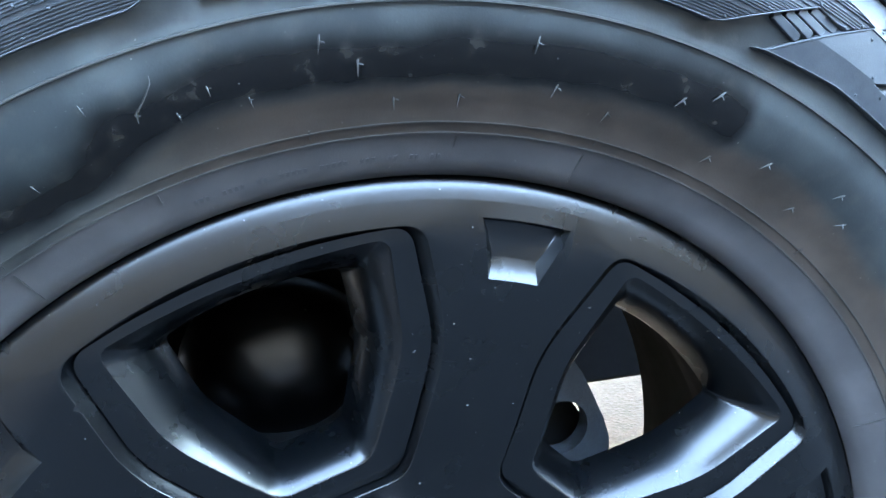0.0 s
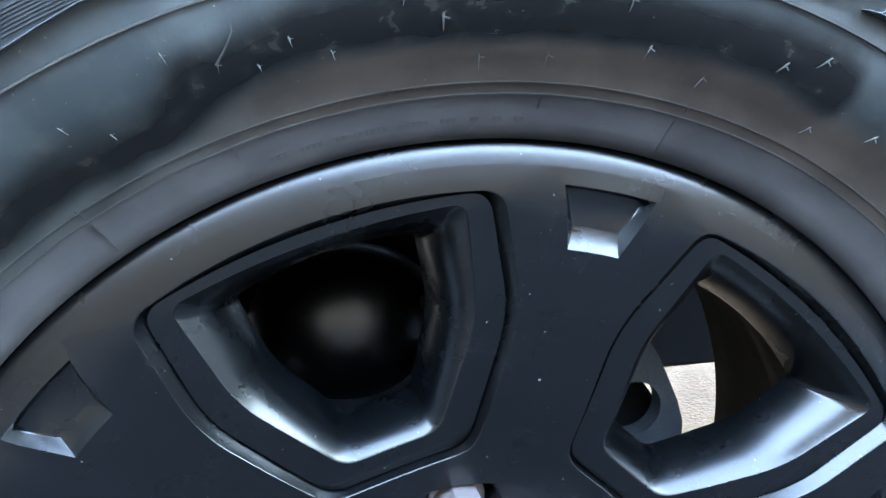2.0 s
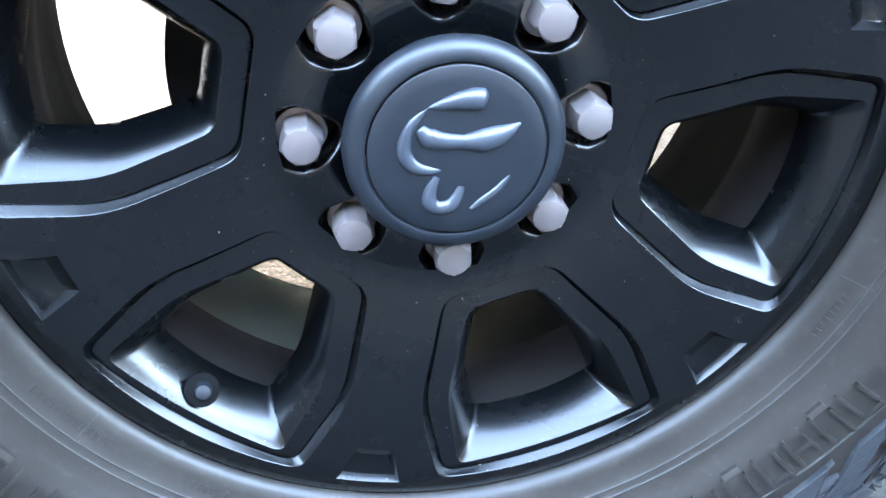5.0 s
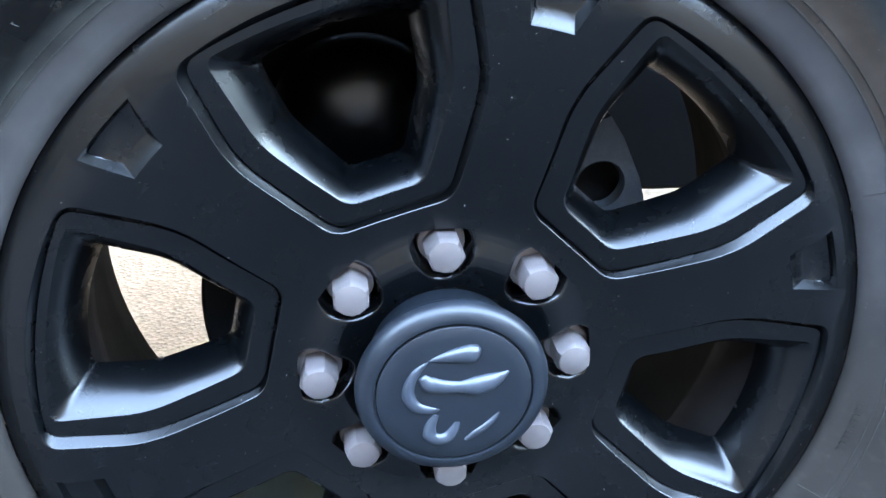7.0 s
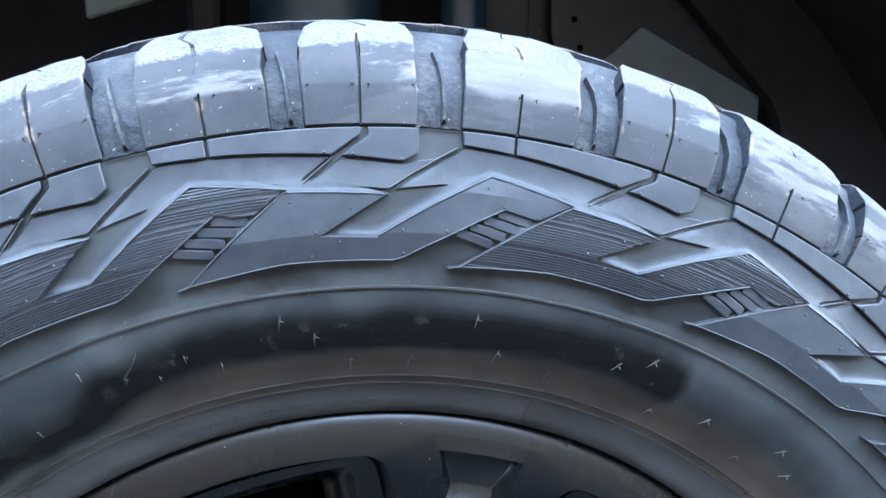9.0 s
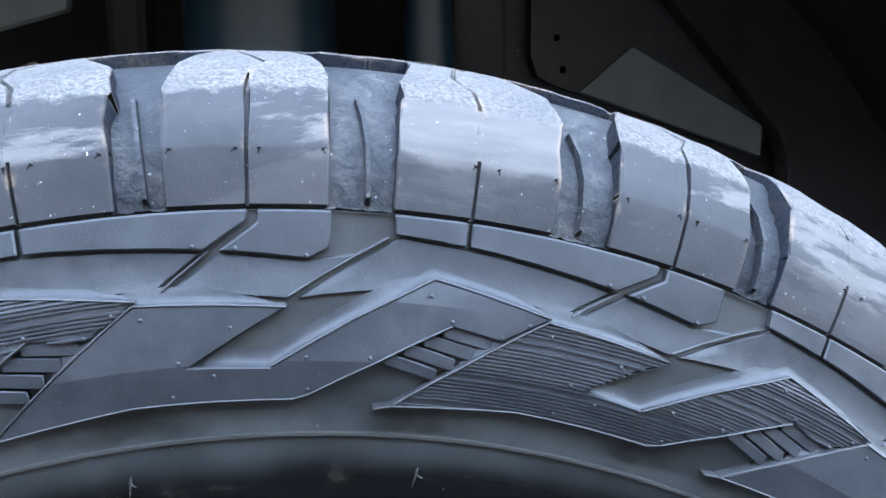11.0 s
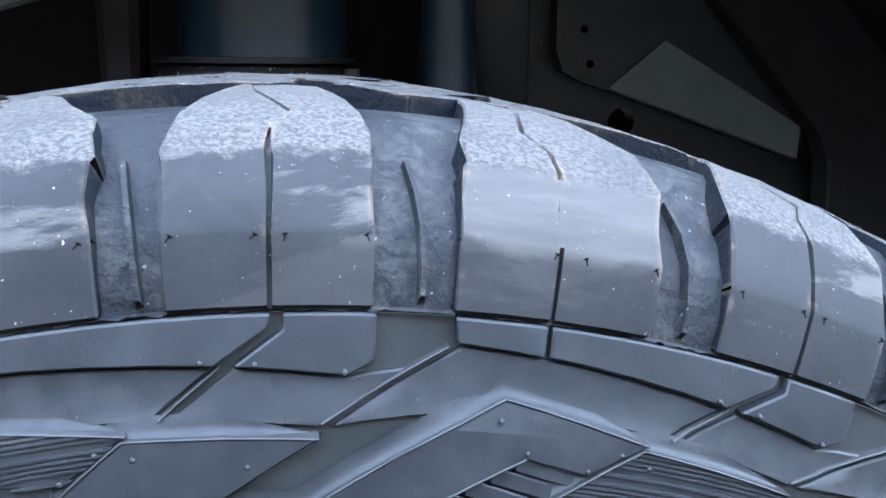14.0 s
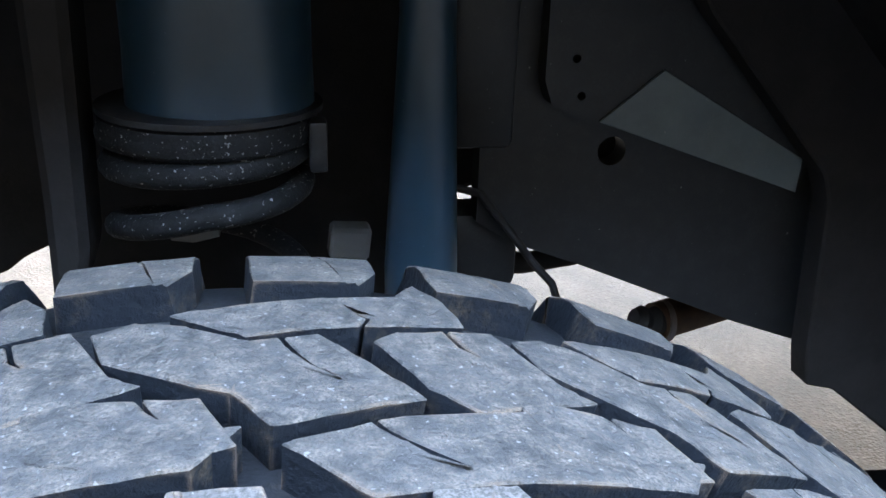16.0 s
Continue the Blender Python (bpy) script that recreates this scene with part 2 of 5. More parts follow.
# gap walls: shade put into the dark blue-grey base, with tan dirt over it
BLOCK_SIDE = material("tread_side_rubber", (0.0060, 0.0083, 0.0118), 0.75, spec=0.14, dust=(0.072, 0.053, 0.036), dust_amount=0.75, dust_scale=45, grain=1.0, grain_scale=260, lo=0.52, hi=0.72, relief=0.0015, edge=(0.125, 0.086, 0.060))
# same rubber as the blocks, made paler where the lips catch light
LIP_RUBBER = material("worn_lip_rubber", (0.030, 0.030, 0.031), 0.45, spec=0.4, dust=(0.06, 0.06, 0.06), dust_amount=0.5, dust_scale=60)
TREAD = material("worn_tread_rubber", (0.033, 0.032, 0.032), 0.72, dust=(0.132, 0.112, 0.096), dust_amount=1.0, dust_scale=110, grain=1.0, grain_scale=260, lo=0.42, hi=0.60, speck=0.22, speck_scale=330, speck_at=0.66, relief=0.004, vary=0.35, vary_scale=60, edge=(0.175, 0.118, 0.078))
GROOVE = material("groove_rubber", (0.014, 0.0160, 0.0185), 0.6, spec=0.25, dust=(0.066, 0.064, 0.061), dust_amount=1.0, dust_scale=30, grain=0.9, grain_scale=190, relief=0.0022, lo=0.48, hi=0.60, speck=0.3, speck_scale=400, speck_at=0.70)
# darker copy of the groove rubber: shade between the blocks put into its colour
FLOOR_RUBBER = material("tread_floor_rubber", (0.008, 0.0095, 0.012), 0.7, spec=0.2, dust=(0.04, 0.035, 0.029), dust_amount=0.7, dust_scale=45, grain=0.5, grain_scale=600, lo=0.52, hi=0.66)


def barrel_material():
    """Brown brake dust all round; the lower front's light is painted in as pale grey-green."""
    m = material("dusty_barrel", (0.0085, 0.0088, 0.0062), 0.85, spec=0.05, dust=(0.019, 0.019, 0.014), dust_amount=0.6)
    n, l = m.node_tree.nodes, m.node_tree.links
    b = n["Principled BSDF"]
    sep, bounce, x = n.new("ShaderNodeSeparateXYZ"), n.new("ShaderNodeMapRange"), n.new("ShaderNodeMix")
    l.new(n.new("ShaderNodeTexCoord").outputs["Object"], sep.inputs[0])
    bounce.interpolation_type = "SMOOTHSTEP"
    bounce.inputs["From Min"].default_value, bounce.inputs["From Max"].default_value = -0.09, -0.15
    l.new(sep.outputs[2], bounce.inputs["Value"])
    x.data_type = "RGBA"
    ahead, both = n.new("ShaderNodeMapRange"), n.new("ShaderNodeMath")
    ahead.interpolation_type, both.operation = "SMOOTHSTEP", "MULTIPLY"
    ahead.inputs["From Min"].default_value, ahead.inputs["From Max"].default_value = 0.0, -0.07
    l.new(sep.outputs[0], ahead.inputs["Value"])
    l.new(bounce.outputs[0], both.inputs[0])
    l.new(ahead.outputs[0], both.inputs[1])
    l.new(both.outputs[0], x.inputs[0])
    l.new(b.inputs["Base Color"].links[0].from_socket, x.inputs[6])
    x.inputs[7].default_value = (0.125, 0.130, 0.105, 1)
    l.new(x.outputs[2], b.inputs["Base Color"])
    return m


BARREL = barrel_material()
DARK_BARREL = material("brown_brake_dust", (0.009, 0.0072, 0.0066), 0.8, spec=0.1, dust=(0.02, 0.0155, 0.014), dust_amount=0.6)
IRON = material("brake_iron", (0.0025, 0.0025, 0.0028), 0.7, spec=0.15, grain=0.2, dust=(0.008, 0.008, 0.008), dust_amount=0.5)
STEEL = material("dark_painted_steel", (0.0175, 0.0178, 0.0184), 0.45, spec=0.35, dust=(0.055, 0.055, 0.055), dust_amount=0.4, dust_scale=60, grain=0.2, speck=0.3, speck_scale=180, speck_at=0.74)
SPRING = material("dusty_spring_paint", (0.0055, 0.0064, 0.0072), 0.62, spec=0.25, dust=(0.034, 0.035, 0.036), dust_amount=0.8, dust_scale=90, grain=0.8, grain_scale=350, speck=0.4, speck_scale=320, speck_at=0.64)
SHOCK = material("blue_black_shock_paint", (0.0110, 0.0340, 0.0530), 0.36, spec=0.6, grain=0.05, dust=(0.05, 0.055, 0.06), dust_amount=0.25, dust_scale=90, speck=0.3, speck_scale=200, speck_at=0.74)
PLASTIC = material("liner_plastic", (0.0200, 0.0188, 0.0186), 0.65, spec=0.15, dust=(0.040, 0.037, 0.036), dust_amount=0.6, grain=0.3, grain_scale=300)
LINER = material("felt_liner", (0.026, 0.0235, 0.0230), 0.85, spec=0.08, dust=(0.040, 0.036, 0.034), dust_amount=0.5, grain=0.6, grain_scale=200)
# pale plate colour, also used to paint light on the upper plate
PLATE = material("grey_primer_plate", (0.112, 0.140, 0.140), 0.5, dust=(0.20, 0.21, 0.20), dust_amount=0.3, dust_scale=80, grain=0.1, speck=0.3, speck_scale=150, speck_at=0.74)
BUMPER = material("pale_grey_block", (0.16, 0.158, 0.15), 0.6, dust=(0.22, 0.21, 0.19), dust_amount=0.5, dust_scale=120, grain=0.3)
BLACKHAIR = material("black_hair_rubber", (0.002, 0.002, 0.002), 0.9, spec=0.1)
RUST = material("rusty_pipe", (0.05, 0.022, 0.008), 0.6, metal=0.2, vary=0.4, vary_scale=60, grain=0.3)
BODY = material("body_paint", (0.01, 0.0105, 0.012), 0.25, coat=0.8)


def ground_material():
    m = bpy.data.materials.new("pale_gravel_concrete")
    m.use_nodes = True
    n, l = m.node_tree.nodes, m.node_tree.links
    b = n["Principled BSDF"]
    co = n.new("ShaderNodeTexCoord").outputs["Object"]
    v = n.new("ShaderNodeTexVoronoi")
    v.inputs["Scale"].default_value = 130
    l.new(co, v.inputs["Vector"])
    ns = n.new("ShaderNodeTexNoise")
    ns.inputs["Scale"].default_value, ns.inputs["Detail"].default_value = 6, 8
    l.new(co, ns.inputs["Vector"])
    r = n.new("ShaderNodeValToRGB")
    r.color_ramp.elements[0].color, r.color_ramp.elements[1].color = (0.0150, 0.0125, 0.0096, 1), (0.0360, 0.0306, 0.0238, 1)
    r.color_ramp.elements[0].position, r.color_ramp.elements[1].position = 0.3, 0.7
    l.new(ns.outputs["Fac"], r.inputs[0])
    mx = n.new("ShaderNodeMix")
    mx.data_type, mx.blend_type = "RGBA", "MULTIPLY"
    mx.inputs[0].default_value = 0.85
    l.new(r.outputs[0], mx.inputs[6])
    bw = n.new("ShaderNodeValToRGB")
    bw.color_ramp.elements[0].color, bw.color_ramp.elements[1].color = (0.42, 0.38, 0.34, 1), (1.0, 1.0, 1.0, 1)
    sx = n.new("ShaderNodeSeparateColor")
    l.new(v.outputs["Color"], sx.inputs[0])
    l.new(sx.outputs[0], bw.inputs[0])
    l.new(bw.outputs[0], mx.inputs[7])
    l.new(mx.outputs[2], b.inputs["Base Color"])
    b.inputs["Roughness"].default_value = 0.9
    b.inputs["Specular IOR Level"].default_value = 0.25
    bump = n.new("ShaderNodeBump")
    bump.inputs["Distance"].default_value = 0.0016
    l.new(v.outputs["Distance"], bump.inputs["Height"])
    l.new(bump.outputs[0], b.inputs["Normal"])
    return m


GROUND = ground_material()


# ---- mesh helpers ----
def finish(bm, name, mat, parent=None, label="", sharp=35.0, smooth=True):
    bmesh.ops.recalc_face_normals(bm, faces=bm.faces)
    for f in bm.faces:
        f.smooth = smooth
    for e in bm.edges:
        e.smooth = not (e.is_manifold and e.calc_face_angle(0) > radians(sharp))
    me = bpy.data.meshes.new(name)
    bm.to_mesh(me)
    bm.free()
    me.materials.append(mat)
    ob = new(name, me)
    if parent:
        ob.parent = parent
    if label:
        tagged(ob, label)
    return ob


part = finish


def even_shading(ob):
    """Large faces keep their own direction; the narrow ones between them take the turn."""
    mod = ob.modifiers.new("even", "WEIGHTED_NORMAL")
    mod.mode, mod.weight, mod.keep_sharp = "FACE_AREA", 50, True



def thing(name, label, category, group="", kind="", at=(0, 0, 0)):
    ob = new(name)
    ob.empty_display_size = 0.05
    ob.location = at
    return tagged(ob, label, category, group, kind)


def again(ob, m, parent):
    """One more piece on the same mesh."""
    c = new(ob.name.split(".")[0], ob.data)
    c.parent = parent
    c.matrix_local = m
    return c


def turn(deg):
    """Turns a piece about the axle, counter-clockwise as seen from outside."""
    return Matrix.Rotation(radians(-deg), 4, "Y")


def polar(r, deg, y):
    a = radians(deg)
    return Vector((r * math.cos(a), y, r * math.sin(a)))


def interp(x, pts):
    if x <= pts[0][0]:
        return pts[0][1]
    for (a, va), (b, vb) in zip(pts, pts[1:]):
        if x <= b:
            return va + (vb - va) * (x - a) / (b - a)
    return pts[-1][1]


def lathe(profile, segs=180, closed=False):
    """Turns (radius, y) points about the axle."""
    bm = bmesh.new()
    rings = [[bm.verts.new(polar(r, 360 * k / segs, y)) for k in range(segs)] for r, y in profile]
    pairs = list(zip(rings, rings[1:])) + ([(rings[-1], rings[0])] if closed else [])
    for a, b in pairs:
        for k in range(segs):
            bm.faces.new((a[k], a[(k + 1) % segs], b[(k + 1) % segs], b[k]))
    return bm


def box_bm(size, bevel=0.003, at=(0, 0, 0)):
    bm = bmesh.new()
    bmesh.ops.create_cube(bm, size=1.0, matrix=Matrix.Translation(at) @ Matrix.Diagonal((*size, 1)))
    if bevel:
        bmesh.ops.bevel(bm, geom=list(bm.edges), offset=bevel, segments=2, profile=0.5, affect="EDGES")
    return bm


def prism(points, lo, hi, axis="y", bevel=0.002):
    """A plate: outline in the two other axes, thickness along the axis."""
    bm = bmesh.new()
    put = {"y": lambda a, b, c: (a, c, b), "z": lambda a, b, c: (a, b, c), "x": lambda a, b, c: (c, a, b)}[axis]
    v0 = [bm.verts.new(put(a, b, lo)) for a, b in points]
    v1 = [bm.verts.new(put(a, b, hi)) for a, b in points]
    bm.faces.new(v0)
    bm.faces.new(v1[::-1])
    for i in range(len(points)):
        j = (i + 1) % len(points)
        bm.faces.new((v0[i], v0[j], v1[j], v1[i]))
    bmesh.ops.recalc_face_normals(bm, faces=bm.faces)
    if bevel:
        bmesh.ops.bevel(bm, geom=list(bm.edges), offset=bevel, segments=1, affect="EDGES")
    return bm


def tube(points, radius, segs=12, caps=True):
    """A round bar along a line of points; radius may be one number or one for each point."""
    bm = bmesh.new()
    pts = [Vector(p) for p in points]
    rad = radius if isinstance(radius, (list, tuple)) else [radius] * len(pts)
    rings = []
    side = None
    for i, p in enumerate(pts):
        d = (pts[min(i + 1, len(pts) - 1)] - pts[max(i - 1, 0)]).normalized()
        if side is None:
            side = d.orthogonal().normalized()
        side = (side - d * side.dot(d)).normalized()
        up = d.cross(side)
        rings.append([bm.verts.new(p + (side * math.cos(a) + up * math.sin(a)) * rad[i]) for a in (2 * math.pi * k / segs for k in range(segs))])
    for a, b in zip(rings, rings[1:]):
        for k in range(segs):
            bm.faces.new((a[k], a[(k + 1) % segs], b[(k + 1) % segs], b[k]))
    if caps:
        bm.faces.new(rings[0][::-1])
        bm.faces.new(rings[-1])
    return bm


def mapped_plate(poly, where, top, foot, du=2.0, dv=0.006, bevel=0.0005):
    """A raised plate: the outline (u, v) cut into cells and laid on a curved surface by where(u, v, height)."""
    bm = bmesh.new()
    K = 0.0066
    bm.faces.new([bm.verts.new((u * K, v, 0)) for u, v in poly])
    us, vs = [u for u, v in poly], [v for u, v in poly]
    for lo, hi, step, k, no in ((min(us), max(us), du, K, (1, 0, 0)), (min(vs), max(vs), dv, 1, (0, 1, 0))):
        c = (math.floor(lo / step) + 1) * step
        while c < hi - step * 0.05:
            bmesh.ops.bisect_plane(bm, geom=list(bm.verts) + list(bm.edges) + list(bm.faces), dist=1e-7, plane_co=(c * k if no[0] else 0, 0 if no[0] else c, 0), plane_no=no)
            c += step
    rim = [e for e in bm.edges if e.is_boundary]
    low = bmesh.ops.extrude_edge_only(bm, edges=rim)["geom"]
    low_v = {g for g in low if isinstance(g, bmesh.types.BMVert)}
    for v in bm.verts:
        h = foot if v in low_v else top
        v.co = where(v.co.x / K, v.co.y, h(v.co.x / K, v.co.y) if callable(h) else h)
    bmesh.ops.recalc_face_normals(bm, faces=bm.faces)
    if bevel:
        edges = [e for e in bm.edges if e.is_manifold and e.calc_face_angle(0) > radians(50)]
        bmesh.ops.bevel(bm, geom=edges, offset=bevel, segments=1, affect="EDGES")
    return bm


# ---- the setting ----
ground_bm = bmesh.new()
bmesh.ops.create_grid(ground_bm, x_segments=40, y_segments=40, size=400)
ground = finish(ground_bm, "ground", GROUND)
tagged(ground, "pale tan gravelly concrete ground, sunlit beyond the truck", "ground", kind="structure")

# unseen walls, added to block sky and horizon in the reflections
DARK_WALL = material("dark_wall", (0.0072, 0.0094, 0.0116), 0.9, vary=0.4, vary_scale=0.8, grain=0.3)
wall = finish(box_bm((22.5, 0.3, 6.2), 0, (8.75, -7.2, 3.1)), "wall_south", DARK_WALL, smooth=False)
wall_2 = finish(box_bm((9.0, 0.3, 6.4), 0, (-5.5, -6.8, 3.2)), "wall_southwest", DARK_WALL, smooth=False)
wall_4 = finish(box_bm((0.3, 15.8, 6.4), 0, (-10.0, 1.0, 3.2)), "wall_west", DARK_WALL, smooth=False)
tagged(wall_4, "unseen tall dark wall added to block the sky on the left", "wall", kind="structure")
wall_5 = finish(box_bm((0.3, 16.0, 3.2), 0, (14.0, 0.9, 1.6)), "wall_east", DARK_WALL, smooth=False)
tagged(wall_5, "unseen dark wall added to block the bright horizon on the right", "wall", kind="structure")
wall_3 = finish(box_bm((60, 0.3, 1.7), 0, (0, 9.0, 0.85)), "wall_north", DARK_WALL, smooth=False)
tagged(wall_3, "unseen low dark wall added to block horizon glow", "wall", kind="structure")
tagged(wall_2, "unseen tall dark wall added to darken the rim's left reflections", "wall", kind="structure")
tagged(wall, "unseen dark wall added to darken reflections in the rim", "wall", kind="structure")

# unseen drive, added and kept near-black so the rim faces reflect little light
DARK_DRIVE = material("asphalt", (0.0058, 0.0061, 0.0066), 0.9, vary=0.5, vary_scale=2.2, grain=0.9, grain_scale=150, dust=(0.020, 0.0185, 0.017), dust_amount=0.3, dust_scale=4)
road_bm = bmesh.new()
bmesh.ops.create_grid(road_bm, x_segments=30, y_segments=12, size=1.0, matrix=Matrix.Translation((0, -3.2, 0.006)) @ Matrix.Diagonal((20, 3.72, 1, 1)))
road = finish(road_bm, "road", DARK_DRIVE)
tagged(road, "unseen near-black drive added to darken the spokes' reflections", "road", kind="structure")

# ---- the wheel ----
wheel = thing("wheel", "satin black six-window alloy truck wheel with a dusty off-road tyre", "wheel", at=(0, 0, HUB))

# tyre carcass: (radius, y) from bead over sidewall and under the tread
MID = 0.103
SIDE = [(0.2700, 0.0056), (0.2710, 0.0020), (0.2738, -0.0020), (0.2790, -0.0050), (0.2846, -0.0075), (0.2890, -0.0108), (0.2897, -0.0113), (0.2901, -0.0118), (0.2905, -0.0118), (0.2912, -0.0121), (0.2938, -0.0140), (0.2945, -0.0144), (0.2949, -0.0150), (0.2953, -0.0151), (0.2962, -0.0155),
        (0.3000, -0.0175), (0.3053, -0.0208), (0.3137, -0.0285), (0.3250, -0.0335), (0.3340, -0.0355), (0.3408, -0.0360), (0.3415, -0.0361), (0.3419, -0.0371), (0.3423, -0.0371), (0.3427, -0.0361), (0.3434, -0.0361), (0.3520, -0.0353), (0.3600, -0.0361), (0.3658, -0.0366),
        (0.3664, -0.0366), (0.3700, -0.0361), (0.3800, -0.0344), (0.3865, -0.0333), (0.3905, -0.0312), (0.4000, -0.0292), (0.4088, -0.0268)]
CROWN = [(0.4092, -0.0255), (0.4180, -0.0240), (0.4270, -0.0195), (0.4340, -0.0120), (0.4385, -0.0010), (0.4415, 0.0150), (0.4425, 0.0350), (0.4430, MID)]
SHOULDER = CROWN[:4] + [(0.4405, -0.0010), (0.4468, 0.0100), (0.4502, 0.0190), (0.4516, 0.0300), (0.4410, 0.0390)]
LOWER = [p for p in SIDE if p[0] < 0.3440]
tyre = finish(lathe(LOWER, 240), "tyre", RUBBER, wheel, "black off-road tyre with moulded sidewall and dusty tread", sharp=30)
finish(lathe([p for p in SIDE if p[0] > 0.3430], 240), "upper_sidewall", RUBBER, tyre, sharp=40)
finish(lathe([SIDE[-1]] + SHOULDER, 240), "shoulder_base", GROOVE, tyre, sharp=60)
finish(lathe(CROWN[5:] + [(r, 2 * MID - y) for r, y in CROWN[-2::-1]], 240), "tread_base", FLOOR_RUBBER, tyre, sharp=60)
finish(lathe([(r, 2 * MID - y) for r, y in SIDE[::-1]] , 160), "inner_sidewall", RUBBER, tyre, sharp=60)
SIDE_Y = [(r, y) for r, y in SIDE] + [(0.42, -0.024)]


def on_side(deg, r, h):
    return polar(r, deg, interp(r, SIDE_Y) - h)


def tread_r(y):
    d = abs(y - MID) / 0.1
    return 0.4580 - 0.0035 * d * d - (0.012 * (d - 0.93) / 0.07 if d > 0.93 else 0)


def on_tread(deg, y, h):
    worn = 0.0005 * math.sin(deg * 2.3 + y * 610) * math.sin(deg * 1.3 - y * 370)
    return polar(tread_r(y) + h + worn, deg, y)


# moulded pattern, in degrees from the motif's spear tip and metres of radius
PITCH = 18.25
TIPS = [82.5 + PITCH * k for k in range(-4, 6)]
rest = (360 - PITCH * 10) / 10
TIPS += [82.5 + PITCH * 5 + rest * (k + 1) for k in range(9)] + [82.5 - PITCH * 4 - rest]
TIPS = TIPS[:20]
CHEVRON = [(0.1, 0.3516), (-6.8, 0.3838), (-13.2, 0.3813), (-9.0, 0.3654), (-12.5, 0.3642), (-19.6, 0.3912), (-25.2, 0.3850), (-23.0, 0.3757), (-20.7, 0.3780), (-17.3, 0.3656), (-14.3, 0.3553), (-13.5, 0.3537), (-6.3, 0.3545)]
CAP_A = [(-2.78, 0.4087), (-2.78, 0.4015), (-4.0, 0.4010), (-9.8, 0.3976), (-11.55, 0.4056), (-11.6, 0.4087)]
CAP_C = [(0.6, 0.4087), (0.5, 0.4028), (-2.6, 0.40155), (-2.6, 0.4087)]
CAP_B = [(-12.0, 0.4087), (-12.0, 0.4050), (-10.4, 0.3973), (-14.1, 0.3947), (-15.0, 0.3982), (-15.0, 0.4087)]
SHELF_A = [(0.2, 0.4020), (4.6, 0.3832), (-1.0, 0.3880), (-7.7, 0.3868), (-9.7, 0.3966), (-4.0, 0.4000)]
SHELF_B = [(-10.4, 0.3962), (-8.3, 0.3862), (-13.2, 0.3830), (-16.4, 0.3965), (-14.9, 0.3950), (-14.1, 0.3937)]


def strips(poly, step, width, where, top, foot):
    """Fine parallel ribs inside an outline, each along one radius, cut off where it meets the outline."""
    bm = bmesh.new()

    def cuts(c):
        hits = []
        for (ua, va), (ub, vb) in zip(poly, poly[1:] + poly[:1]):
            if (va - c) * (vb - c) < 0:
                hits.append(ua + (ub - ua) * (c - va) / (vb - va))
        return sorted(hits)

    c = min(v for u, v in poly) + step * 0.5
    while c < max(v for u, v in poly):
        low, high = cuts(c - width / 2), cuts(c + width / 2)
        if len(low) == len(high):
            for k in range(0, len(low), 2):
                n = max(1, int((low[k + 1] - low[k]) / 1.5))
                rows = []
                for q in range(n + 1):
                    ul, uh = low[k] + (low[k + 1] - low[k]) * q / n, high[k] + (high[k + 1] - high[k]) * q / n
                    rows.append([bm.verts.new(where(u, v, h)) for u, v, h in ((ul, c - width * 0.75, foot), (ul, c - width / 2, top), (uh, c + width / 2, top), (uh, c + width * 0.75, foot))])
                for a, b in zip(rows, rows[1:]):
                    for e in range(3):
                        bm.faces.new((a[e], a[e + 1], b[e + 1], b[e]))
                bm.faces.new(rows[0])
                bm.faces.new(rows[-1][::-1])
        c += step
    return bm


plain_block = finish(mapped_plate(CHEVRON, on_side, 0.0042, -0.001), "sidewall_block", RUBBER_TOP, tyre, sharp=7)
plain_block.matrix_local = turn(TIPS[1])
ribbed_base = finish(mapped_plate(CHEVRON, on_side, 0.0035, -0.001, dv=0.002), "ribbed_block", RUBBER_TOP, tyre)
ribbed_base.matrix_local = turn(TIPS[0])
ribs = finish(strips(CHEVRON, 0.00118, 0.00054, on_side, 0.00415, 0.0033), "rib_field", RUBBER_TOP, tyre, smooth=False)
ribs.matrix_local = turn(TIPS[0])
cap_a = finish(mapped_plate(CAP_A, on_side, 0.0034, -0.001), "shoulder_plate", RUBBER_TOP, tyre)
cap_c = finish(mapped_plate(CAP_C, on_side, 0.0034, -0.001), "shoulder_plate", RUBBER_TOP, tyre)
cap_b = finish(mapped_plate(CAP_B, on_side, 0.0034, -0.001), "shoulder_plate", RUBBER_TOP, tyre)
shelf_a = finish(mapped_plate(SHELF_A, on_side, 0.0016, -0.001), "shelf_plate", RUBBER_TOP, tyre)
shelf_b = finish(mapped_plate(SHELF_B, on_side, 0.0016, -0.001), "shelf_plate", RUBBER_TOP, tyre)
fins = []
for k in range(4):
    f = 0.10 + 0.26 * k
    a = (-17.3 + (-20.7 + 17.3) * f, 0.3656 + (0.3780 - 0.3656) * f)
    b = (-19.9 + (-23.0 + 19.9) * f, 0.3612 + (0.3757 - 0.3612) * f)
    w = 0.0020
    fins.append(finish(mapped_plate([(a[0], a[1] - w), (a[0], a[1] + w), (b[0], b[1] + w), (b[0], b[1] - w)], on_side, 0.0026, -0.001, bevel=0.0003), "fin", RUBBER_TOP, tyre))
# thin raised lips along the block's lower edge and spear
LIP = [(0.9, 0.3512), (0.1, 0.3522), (-3.0, 0.3532), (-6.3, 0.3548), (-13.5, 0.3540), (-14.3, 0.3556), (-17.3, 0.3660), (-20.6, 0.3783)]
lips = []
